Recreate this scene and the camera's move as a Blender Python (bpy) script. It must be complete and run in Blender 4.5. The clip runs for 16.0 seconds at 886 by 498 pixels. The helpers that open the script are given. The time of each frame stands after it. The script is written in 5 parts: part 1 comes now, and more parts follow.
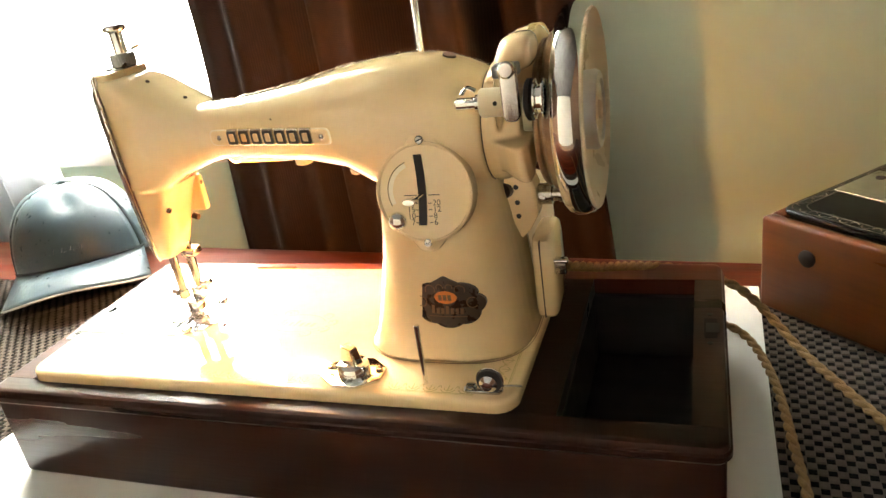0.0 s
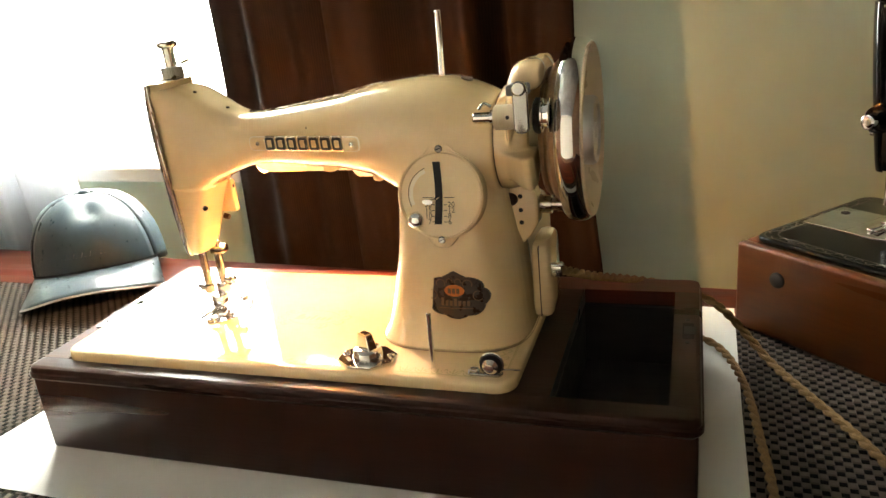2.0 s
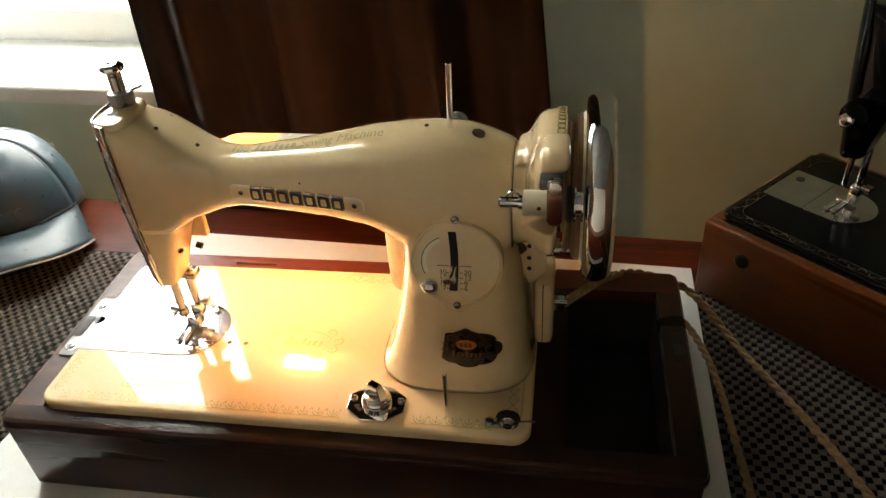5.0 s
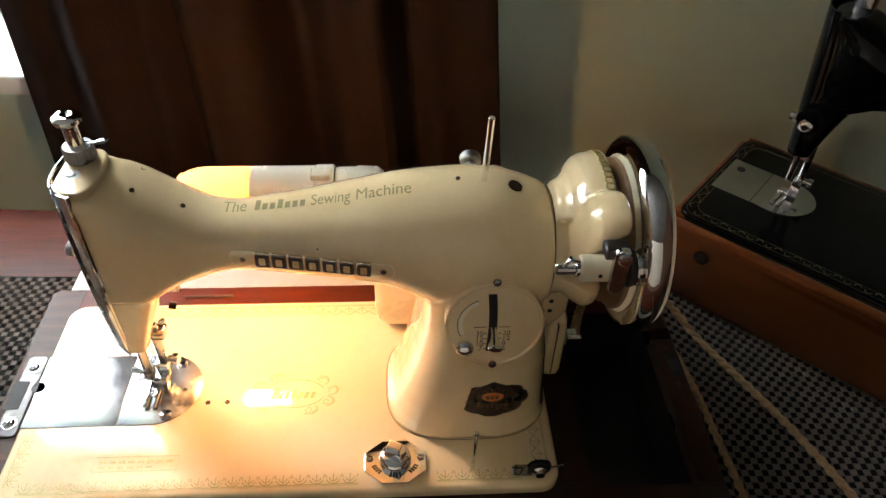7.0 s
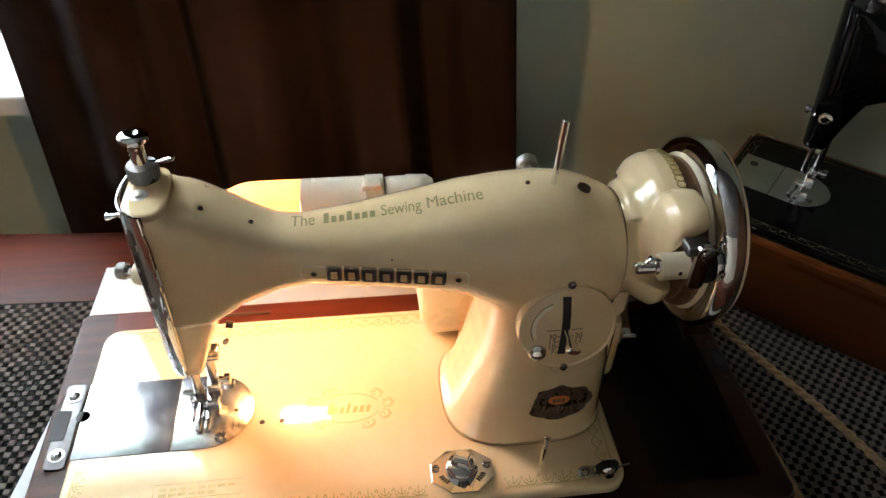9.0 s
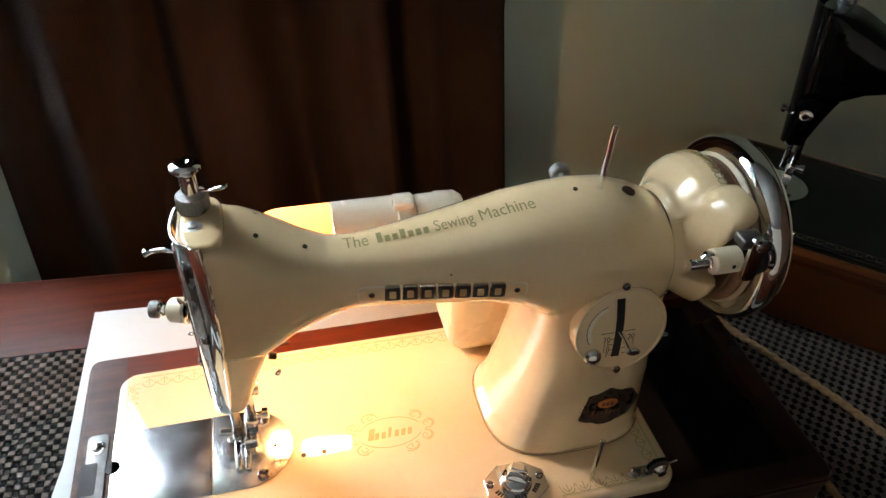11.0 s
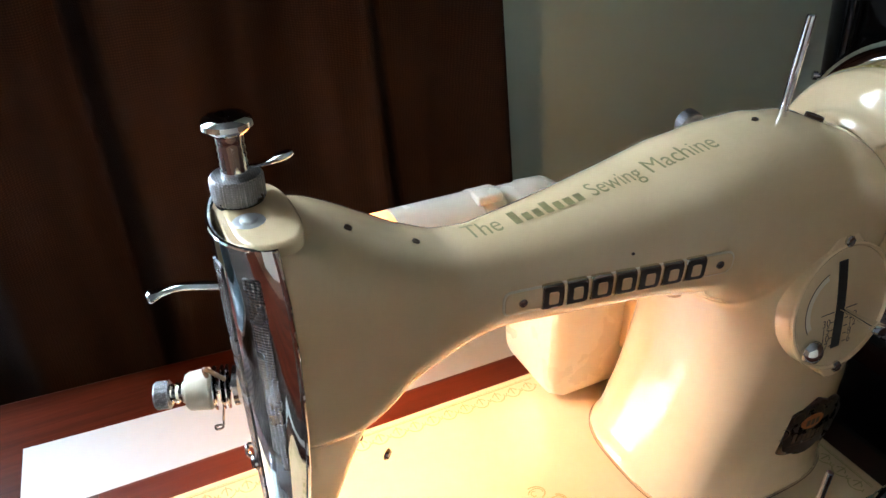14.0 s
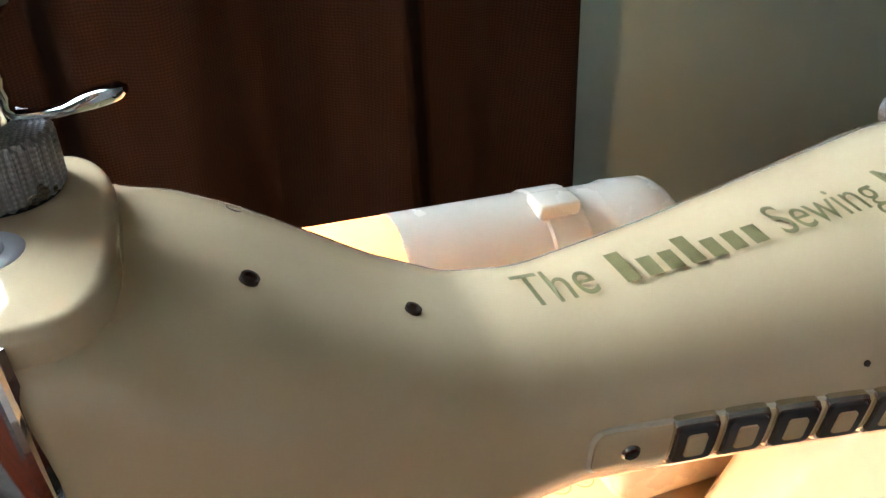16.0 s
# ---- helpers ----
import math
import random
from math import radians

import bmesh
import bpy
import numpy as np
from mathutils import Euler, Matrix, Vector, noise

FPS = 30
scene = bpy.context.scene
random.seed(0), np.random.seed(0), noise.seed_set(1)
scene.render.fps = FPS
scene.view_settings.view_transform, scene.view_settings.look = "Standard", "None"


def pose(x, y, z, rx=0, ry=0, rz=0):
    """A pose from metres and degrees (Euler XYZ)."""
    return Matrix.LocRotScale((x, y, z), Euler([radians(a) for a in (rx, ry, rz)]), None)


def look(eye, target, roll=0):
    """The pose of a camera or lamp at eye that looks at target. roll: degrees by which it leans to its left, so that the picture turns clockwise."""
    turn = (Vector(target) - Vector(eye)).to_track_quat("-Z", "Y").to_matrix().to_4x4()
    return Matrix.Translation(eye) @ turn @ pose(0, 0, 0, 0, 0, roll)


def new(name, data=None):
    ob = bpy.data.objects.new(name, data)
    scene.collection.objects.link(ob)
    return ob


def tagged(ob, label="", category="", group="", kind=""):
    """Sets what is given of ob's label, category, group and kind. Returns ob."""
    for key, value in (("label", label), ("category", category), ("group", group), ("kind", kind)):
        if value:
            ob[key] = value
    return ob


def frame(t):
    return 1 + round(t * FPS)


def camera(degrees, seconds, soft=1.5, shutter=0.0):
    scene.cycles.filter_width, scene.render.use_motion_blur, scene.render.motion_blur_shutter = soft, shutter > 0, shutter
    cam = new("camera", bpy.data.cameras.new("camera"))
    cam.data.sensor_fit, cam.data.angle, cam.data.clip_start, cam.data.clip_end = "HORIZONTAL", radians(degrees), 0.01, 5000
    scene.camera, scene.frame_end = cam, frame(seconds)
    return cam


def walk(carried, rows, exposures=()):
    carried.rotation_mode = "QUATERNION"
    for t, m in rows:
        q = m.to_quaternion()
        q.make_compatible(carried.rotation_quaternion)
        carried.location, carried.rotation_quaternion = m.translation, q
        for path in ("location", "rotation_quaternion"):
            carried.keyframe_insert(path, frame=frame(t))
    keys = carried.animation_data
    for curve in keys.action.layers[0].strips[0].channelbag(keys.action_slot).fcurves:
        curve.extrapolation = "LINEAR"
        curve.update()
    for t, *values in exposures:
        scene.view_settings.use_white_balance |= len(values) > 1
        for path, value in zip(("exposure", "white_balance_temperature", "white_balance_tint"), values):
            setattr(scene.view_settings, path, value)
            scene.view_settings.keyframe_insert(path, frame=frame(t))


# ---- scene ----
cam = camera(62.0, 16.0)
METRES, EYE, TILT, LEAN, TURN = 8.0, 1.5, 0.0, 0.0, 0.0
PATH = [
    (0, (0.474, -0.334, 1.103), (-0.195, 1.377, 0.311), -9.1),
    (0.5, (0.471, -0.357, 1.096), (-0.19, 1.357, 0.304), -8.1),
    (1, (0.471, -0.381, 1.098), (-0.164, 1.362, 0.351), -6.6),
    (1.5, (0.473, -0.399, 1.098), (-0.162, 1.364, 0.399), -6.2),
    (2, (0.478, -0.401, 1.098), (-0.158, 1.368, 0.416), -6.1),
    (2.5, (0.483, -0.4, 1.112), (-0.159, 1.365, 0.425), -6.3),
    (3, (0.48, -0.393, 1.138), (-0.151, 1.35, 0.388), -5.8),
    (5.5, (0.355, -0.305, 1.267), (0.166, 1.251, 0.025), -3.4),
    (6, (0.323, -0.283, 1.282), (0.271, 1.241, -0.012), -1.7),
    (6.5, (0.293, -0.263, 1.288), (0.333, 1.226, -0.046), 0.2),
    (7, (0.267, -0.253, 1.291), (0.379, 1.231, -0.045), 2.0),
    (7.5, (0.254, -0.253, 1.293), (0.384, 1.224, -0.049), 1.8),
    (8, (0.232, -0.249, 1.291), (0.432, 1.219, -0.053), 1.8),
    (8.5, (0.216, -0.245, 1.289), (0.451, 1.214, -0.057), 1.9),
    (9, (0.203, -0.245, 1.288), (0.422, 1.24, -0.034), 2.1),
    (11.5, (0.115, -0.225, 1.273), (0.592, 1.254, 0.014), 1.9),
    (12, (0.099, -0.211, 1.261), (0.628, 1.258, 0.012), 1.1),
    (12.5, (0.083, -0.199, 1.249), (0.661, 1.266, 0.017), 1.3),
    (13, (0.071, -0.169, 1.225), (0.743, 1.288, 0.031), 0.9),
    (13.5, (0.067, -0.148, 1.184), (0.78, 1.335, 0.047), 1.0),
    (14, (0.058, -0.119, 1.157), (0.775, 1.421, 0.102), -1.0),
    (14.5, (0.064, -0.083, 1.151), (0.778, 1.474, 0.118), -1.2),
    (15, (0.078, -0.04, 1.136), (0.791, 1.487, 0.058), -0.1),
    (15.5, (0.099, -0.021, 1.113), (0.732, 1.536, 0.029), -0.3),
    (16, (0.112, -0.004, 1.097), (0.729, 1.548, -0.003), 1.9),
]
EXPOSURE = [(0.0, 1.72, 7600, 10), (1.0, 1.30, 7600, 10), (2.5, 1.32, 7600, 10), (3.2, 1.18, 7500, 10), (5.3, 0.02, 7300, 10), (7.0, 0.10, 6500, 10), (9.0, -0.04, 6100, 10), (12.5, -0.12, 5850, 10), (14.0, 0.06, 5450, 10), (14.5, 0.36, 5350, 10), (15.0, 0.27, 5400, 10), (15.5, 0.10, 5500, 10), (16.0, 0.32, 5450, 10)]
walk(cam, [(t, look(eye, target, roll)) for t, eye, target, roll in PATH], EXPOSURE)

# ---- world, window light, exposure ----
BED = 0.85          # top of the machine bed
TABLE = 0.7625      # top of the table
world = bpy.data.worlds.new("world")
scene.world = world
world.use_nodes = True
wn = world.node_tree
sky = wn.nodes.new("ShaderNodeTexSky")
sky.sky_type, sky.sun_disc = "NISHITA", False
sky.sun_elevation, sky.sun_rotation = radians(38), radians(-35)
wn.links.new(sky.outputs[0], wn.nodes["Background"].inputs[0])
wn.nodes["Background"].inputs[1].default_value = 0.10


# ---- materials ----
def material(name, colour, rough=0.5, metal=0.0, second=None, scale=40.0, amount=0.35, bump=0.0, bump_scale=300.0,
             coat=0.0, translucent=None, rough_var=0.08, random_tone=0.0, stretch=None):
    """A principled material with variation at two scales, fine relief and uneven gloss."""
    m = bpy.data.materials.new(name)
    m.use_nodes = True
    n, l = m.node_tree.nodes, m.node_tree.links
    p = n["Principled BSDF"]
    p.inputs["Metallic"].default_value = metal
    p.inputs["Coat Weight"].default_value = coat
    p.inputs["Coat Roughness"].default_value = 0.025
    co = n.new("ShaderNodeTexCoord")
    mp = n.new("ShaderNodeMapping")
    l.new(co.outputs["Object"], mp.inputs[0])
    if stretch:
        mp.inputs["Scale"].default_value = stretch
    big, small = n.new("ShaderNodeTexNoise"), n.new("ShaderNodeTexNoise")
    for tex, s in ((big, scale), (small, scale * 9)):
        l.new(mp.outputs[0], tex.inputs["Vector"])
        tex.inputs["Scale"].default_value = s
        tex.inputs["Detail"].default_value = 5
    add = n.new("ShaderNodeMath")
    add.operation = "MULTIPLY_ADD"
    l.new(small.outputs[0], add.inputs[0])
    add.inputs[1].default_value = 0.35
    l.new(big.outputs[0], add.inputs[2])
    ramp = n.new("ShaderNodeValToRGB")
    second = second or tuple(c * (1 - amount) for c in colour)
    ramp.color_ramp.elements[0].position, ramp.color_ramp.elements[1].position = 0.42, 0.92
    ramp.color_ramp.elements[0].color, ramp.color_ramp.elements[1].color = (*second, 1), (*colour, 1)
    l.new(add.outputs[0], ramp.inputs[0])
    out = ramp.outputs[0]
    if random_tone:
        info, hsv = n.new("ShaderNodeObjectInfo"), n.new("ShaderNodeHueSaturation")
        mr = n.new("ShaderNodeMapRange")
        l.new(info.outputs["Random"], mr.inputs[0])
        mr.inputs[3].default_value, mr.inputs[4].default_value = 1 - random_tone, 1 + random_tone
        l.new(mr.outputs[0], hsv.inputs["Value"])
        l.new(out, hsv.inputs["Color"])
        out = hsv.outputs[0]
    l.new(out, p.inputs["Base Color"])
    rr = n.new("ShaderNodeMapRange")
    l.new(big.outputs[0], rr.inputs[0])
    rr.inputs[1].default_value, rr.inputs[2].default_value = 0.3, 0.7
    rr.inputs[3].default_value, rr.inputs[4].default_value = max(0.02, rough - rough_var), min(1, rough + rough_var)
    l.new(rr.outputs[0], p.inputs["Roughness"])
    if bump:
        bt, b = n.new("ShaderNodeTexNoise"), n.new("ShaderNodeBump")
        l.new(mp.outputs[0], bt.inputs["Vector"])
        bt.inputs["Scale"].default_value, bt.inputs["Detail"].default_value = bump_scale, 4
        b.inputs["Strength"].default_value, b.inputs["Distance"].default_value = bump, 0.001
        l.new(bt.outputs[0], b.inputs["Height"])
        l.new(b.outputs[0], p.inputs["Normal"])
    if translucent:
        tr, mix = n.new("ShaderNodeBsdfTranslucent"), n.new("ShaderNodeMixShader")
        tr.inputs["Color"].default_value = (*translucent[:3], 1)
        mix.inputs[0].default_value = translucent[3]
        l.new(p.outputs[0], mix.inputs[1])
        l.new(tr.outputs[0], mix.inputs[2])
        l.new(mix.outputs[0], n["Material Output"].inputs[0])
    return m


def glow(name, colour, strength):
    m = bpy.data.materials.new(name)
    m.use_nodes = True
    n, l = m.node_tree.nodes, m.node_tree.links
    e = n.new("ShaderNodeEmission")
    e.inputs[0].default_value, e.inputs[1].default_value = (*colour, 1), strength
    l.new(e.outputs[0], n["Material Output"].inputs[0])
    return m


def wood(name, light, dark, rough, scale=18.0, coat=0.3):
    return material(name, light, rough, second=dark, scale=scale, bump=0.12, bump_scale=220, coat=coat, stretch=(0.12, 1.6, 1.6))


cream = material("cream_enamel", (0.84, 0.66, 0.40), 0.07, second=(0.79, 0.60, 0.335), scale=14, coat=1.0, bump=0.004, bump_scale=120, rough_var=0.03)
cream_dark = material("cream_bakelite", (0.80, 0.72, 0.54), 0.30, second=(0.74, 0.65, 0.46), scale=30, coat=0.1, rough_var=0.06)
lamp_white = material("ivory_lamp_plastic", (0.88, 0.80, 0.66), 0.26, second=(0.84, 0.755, 0.60), scale=30, coat=0.2, rough_var=0.05)
shade_mat = material("cream_lamp_shade", (0.84, 0.79, 0.66), 0.28, second=(0.80, 0.74, 0.60), scale=30, translucent=(1.0, 0.74, 0.50, 0.62))
chrome = material("chrome", (0.88, 0.90, 0.91), 0.04, 1.0, second=(0.78, 0.79, 0.80), scale=90, bump=0.006, bump_scale=700, rough_var=0.03)
steel = material("worn_steel", (0.60, 0.60, 0.60), 0.18, 1.0, second=(0.48, 0.475, 0.47), scale=120, bump=0.03, bump_scale=900, rough_var=0.1)
band_knurl = material("knurled_chrome_band", (0.55, 0.55, 0.56), 0.25, 1.0, second=(0.42, 0.42, 0.43), scale=90)
dull_steel = material("dull_grey_steel", (0.19, 0.19, 0.19), 0.42, 1.0, second=(0.12, 0.115, 0.11), scale=120, bump=0.08, bump_scale=700)
knurl = material("knurled_steel", (0.62, 0.62, 0.62), 0.32, 1.0, second=(0.38, 0.38, 0.38), scale=120)
brass = material("brown_belt", (0.30, 0.17, 0.085), 0.5, second=(0.19, 0.10, 0.05), scale=200, bump=0.3, bump_scale=900)
black_metal = material("black_slot", (0.012, 0.012, 0.012), 0.6)
hole_mat = material("oil_hole_brown", (0.075, 0.034, 0.012), 0.6)
script_gold = material("olive_gold_script", (0.33, 0.28, 0.115), 0.4, 0.2, second=(0.24, 0.20, 0.08), scale=260)
dim_gold = material("worn_dull_gold", (0.10, 0.075, 0.03), 0.5, 0.3, second=(0.03, 0.024, 0.014), scale=160)
satin_metal = material("satin_aluminium", (0.78, 0.78, 0.76), 0.42, 1.0, second=(0.70, 0.70, 0.68), scale=120)
slide_steel = material("scratched_slide_steel", (0.80, 0.81, 0.83), 0.20, 1.0, second=(0.70, 0.71, 0.74), scale=60, bump=0.02, bump_scale=900, rough_var=0.05)
plate_steel = material("smooth_plate_steel", (0.66, 0.66, 0.65), 0.16, 1.0, second=(0.56, 0.56, 0.55), scale=60, bump=0.03, bump_scale=600, rough_var=0.06)
gold = material("gold_decal", (0.50, 0.40, 0.15), 0.38, 0.25, second=(0.38, 0.30, 0.11), scale=260)
silver_letter = material("nickel_plate", (0.78, 0.72, 0.60), 0.2, 0.9, second=(0.66, 0.6, 0.5), scale=150)
letter_grey = material("dark_grey_letter_fill", (0.055, 0.05, 0.045), 0.4, second=(0.03, 0.027, 0.024), scale=200)
ink = material("dark_print", (0.035, 0.025, 0.018), 0.45, scale=300)
badge_mat = material("dark_brown_badge", (0.05, 0.026, 0.015), 0.3, second=(0.028, 0.015, 0.010), scale=200, coat=0.2)
badge_line = material("badge_bronze_line", (0.20, 0.12, 0.07), 0.35, 0.5, scale=300)
badge_oval = material("badge_orange_oval", (0.75, 0.22, 0.04), 0.35, scale=300)
base_wood = wood("dark_red_stained_wood", (0.030, 0.0080, 0.0030), (0.015, 0.0040, 0.0018), 0.31, 16, 0.0)
base_wood.node_tree.nodes["Principled BSDF"].inputs["Specular IOR Level"].default_value = 0.22
# Near-black wood: the compartment's shade is put into the colour; also dark small parts.
base_inside = material("dark_and_shaded_wood", (0.008, 0.0038, 0.003), 0.8, scale=40, stretch=(0.2, 1.5, 1.5))
worn_rim = wood("worn_grey_brown_wood", (0.095, 0.044, 0.028), (0.020, 0.009, 0.006), 0.5, 55, 0.0)
worn_rim.node_tree.nodes["Principled BSDF"].inputs["Specular IOR Level"].default_value = 0.2
# Red stained base wood, brightened in colour for the lamplight on the back rail.
lamp_lit_wood = wood("lamp_lit_red_stained_wood", (0.115, 0.021, 0.0055), (0.055, 0.010, 0.003), 0.4, 30, 0.0)
lamp_lit_wood.node_tree.nodes["Principled BSDF"].inputs["Specular IOR Level"].default_value = 0.24
table_wood = wood("red_brown_table_wood", (0.098, 0.019, 0.0068), (0.022, 0.0046, 0.0024), 0.36, 34, 0.0)
table_wood.node_tree.nodes["Principled BSDF"].inputs["Specular IOR Level"].default_value = 0.06
orange_wood = wood("orange_brown_wood", (0.112, 0.030, 0.0052), (0.070, 0.0175, 0.0032), 0.34, 26, 0.0)
orange_wood.node_tree.nodes["Principled BSDF"].inputs["Specular IOR Level"].default_value = 0.2
paper_mat = material("white_paper", (0.80, 0.82, 0.80), 0.7, second=(0.76, 0.78, 0.76), scale=12, bump=0.03)
weave_light = material("beige_woven_strand", (0.130, 0.107, 0.088), 0.75, second=(0.075, 0.061, 0.050), scale=60, bump=0.3, bump_scale=900)
weave_dark = material("dark_woven_strand", (0.0045, 0.004, 0.0035), 0.85, scale=90, bump=0.2)
for strand_mat in (weave_light, weave_dark):
    strand_mat.node_tree.nodes["Principled BSDF"].inputs["Specular IOR Level"].default_value = 0.12
curtain_mat = material("brown_woven_curtain", (0.030, 0.0158, 0.0118), 0.95, second=(0.019, 0.0100, 0.0076), scale=60, bump=0.8, bump_scale=700,
                       translucent=(0.42, 0.15, 0.08, 0.012), stretch=(1.6, 1.6, 0.9))


def knurled(m, cells, depth, low):
    """Sharp little facets pressed into a metal band, the shade between them painted in."""
    n, l = m.node_tree.nodes, m.node_tree.links
    p = n["Principled BSDF"]
    co, vo, b, mr, mul = (n.new("ShaderNode" + k) for k in ("TexCoord", "TexVoronoi", "Bump", "MapRange", "Mix"))
    l.new(co.outputs["Object"], vo.inputs["Vector"])
    vo.distance = "MANHATTAN"
    vo.inputs["Scale"].default_value, vo.inputs["Randomness"].default_value = cells, 0.25
    b.inputs["Strength"].default_value, b.inputs["Distance"].default_value = depth, 0.0006
    b.invert = True
    l.new(vo.outputs["Distance"], b.inputs["Height"])
    l.new(b.outputs[0], p.inputs["Normal"])
    # base colour falls to low in the grooves, as painted crease shade
    mr.inputs[1].default_value, mr.inputs[2].default_value, mr.inputs[3].default_value, mr.inputs[4].default_value = 0.2, 0.75, 1.0, low
    l.new(vo.outputs["Distance"], mr.inputs[0])
    mul.data_type, mul.blend_type = "RGBA", "MULTIPLY"
    mul.inputs["Factor"].default_value = 1.0
    l.new(p.inputs["Base Color"].links[0].from_socket, mul.inputs[6])
    l.new(mr.outputs[0], mul.inputs[7])
    l.new(mul.outputs[2], p.inputs["Base Color"])


knurled(band_knurl, 900, 0.6, 0.4)
knurled(knurl, 1300, 0.35, 0.55)


def weave(m, pitch):
    """Crossing threads of uneven thickness over a cloth's colour."""
    n, l = m.node_tree.nodes, m.node_tree.links
    p = n["Principled BSDF"]
    p.inputs["Specular IOR Level"].default_value = 0.15
    src = p.inputs["Base Color"].links[0].from_socket
    co = n.new("ShaderNodeTexCoord")
    for axis, low in (("X", 0.70), ("Z", 0.60)):
        w = n.new("ShaderNodeTexWave")
        w.wave_type, w.bands_direction = "BANDS", axis
        w.inputs["Scale"].default_value = 0.314 / pitch
        w.inputs["Distortion"].default_value = 3.5
        w.inputs["Detail"].default_value = 2.0
        w.inputs["Detail Scale"].default_value = 0.6
        l.new(co.outputs["Object"], w.inputs["Vector"])
        mr, mul = n.new("ShaderNodeMapRange"), n.new("ShaderNodeMix")
        mr.inputs[3].default_value, mr.inputs[4].default_value = low, 1.15
        l.new(w.outputs[1], mr.inputs[0])
        mul.data_type, mul.blend_type = "RGBA", "MULTIPLY"
        mul.inputs["Factor"].default_value = 1.0
        l.new(src, mul.inputs[6])
        l.new(mr.outputs[0], mul.inputs[7])
        src = mul.outputs[2]
    l.new(src, p.inputs["Base Color"])


weave(curtain_mat, 0.0019)
grey_curtain_mat = material("grey_lining_curtain", (0.34, 0.36, 0.38), 0.85, second=(0.26, 0.27, 0.29), scale=60, bump=0.4, bump_scale=900,
                            translucent=(0.62, 0.64, 0.66, 0.5), stretch=(1.6, 1.6, 0.25))
wall_mat = material("pale_grey_green_wall", (0.57, 0.68, 0.55), 0.75, second=(0.53, 0.635, 0.51), scale=5, bump=0.16, bump_scale=90)
plain_wall = material("plain_plaster", (0.76, 0.69, 0.59), 0.8, second=(0.72, 0.65, 0.55), scale=5, bump=0.1, bump_scale=90)
white_gloss = material("white_gloss_paint", (0.78, 0.77, 0.72), 0.18, second=(0.73, 0.71, 0.65), scale=9, coat=0.3, bump=0.03, bump_scale=60)
# Grey instead of white, so the unseen ceiling returns less light.
ceiling_mat = material("darkened_ceiling", (0.27, 0.27, 0.26), 0.9, scale=4)
floor_mat = wood("brown_floorboards", (0.22, 0.12, 0.065), (0.12, 0.06, 0.03), 0.4, 8, 0.1)
cap_cloth = material("blue_grey_cap_cloth", (0.036, 0.058, 0.069), 0.34, second=(0.029, 0.047, 0.056), scale=80, bump=0.25, bump_scale=1200)
cap_cloth.node_tree.nodes["Principled BSDF"].inputs["Specular IOR Level"].default_value = 0.35
cap_seam = material("dark_cap_seam", (0.02, 0.028, 0.034), 0.7, scale=200)
cap_piping = material("pale_cap_piping", (0.45, 0.40, 0.34), 0.6, scale=200)
cord_mat = material("tan_fabric_cord", (0.38, 0.235, 0.105), 0.85, second=(0.20, 0.115, 0.05), scale=260, bump=0.7, bump_scale=1500)
black_enamel = material("black_enamel", (0.0032, 0.0034, 0.0034), 0.08, second=(0.002, 0.002, 0.002), scale=30, coat=0.0, rough_var=0.04)
black_enamel.node_tree.nodes["Principled BSDF"].inputs["Specular IOR Level"].default_value = 0.16
rubber = material("black_rubber", (0.02, 0.018, 0.016), 0.7, scale=200)
bulb_mat = glow("warm_bulb", (1.0, 0.45, 0.13), 200.0)
outside_mat = glow("bright_daylight", (0.92, 0.98, 1.0), 22.0)
glass_mat = bpy.data.materials.new("window_glass")
glass_mat.use_nodes = True
glass_mat.node_tree.nodes["Principled BSDF"].inputs["Transmission Weight"].default_value = 1.0
glass_mat.node_tree.nodes["Principled BSDF"].inputs["Roughness"].default_value = 0.0
glass_mat.node_tree.nodes["Principled BSDF"].inputs["IOR"].default_value = 1.02


# ---- building helpers ----
def thing(name, base, label, category, m=None, group="", kind=""):
    """An Empty at a thing's base; parts are written in the thing's own frame, which m lays into the room."""
    e = new(name)
    e.empty_display_size = 0.03
    e.matrix_world = (m or Matrix()) @ Matrix.Translation(base)
    e["off"] = list(base)
    return tagged(e, label, category, group, kind)


def part(name, bm, mat, parent=None, label="", smooth=True, bevel=0.0):
    """One mesh object, under a thing or under a part of one."""
    me = bpy.data.meshes.new(name)
    bmesh.ops.recalc_face_normals(bm, faces=bm.faces[:])
    bm.to_mesh(me)
    bm.free()
    ob = new(name, me)
    for mm in (mat if isinstance(mat, (list, tuple)) else [mat]):
        me.materials.append(mm)
    if smooth:
        me.shade_smooth()
        if not bevel:
            me.set_sharp_from_angle(angle=radians(38))
    if bevel:
        b = ob.modifiers.new("bevel", "BEVEL")
        b.width, b.segments, b.limit_method, b.angle_limit = bevel, 2, "ANGLE", radians(40)
    if parent is not None:
        ob.parent = parent
        if parent.type == "EMPTY":
            ob.matrix_parent_inverse = Matrix.Translation(-Vector(parent["off"]))
    if label:
        ob["label"] = label
    return ob


def box(bm, lo, hi):
    x0, y0, z0 = lo
    x1, y1, z1 = hi
    v = [bm.verts.new(p) for p in ((x0, y0, z0), (x1, y0, z0), (x1, y1, z0), (x0, y1, z0), (x0, y0, z1), (x1, y0, z1), (x1, y1, z1), (x0, y1, z1))]
    for f in ((0, 3, 2, 1), (4, 5, 6, 7), (0, 1, 5, 4), (1, 2, 6, 5), (2, 3, 7, 6), (3, 0, 4, 7)):
        bm.faces.new([v[i] for i in f])
    return bm


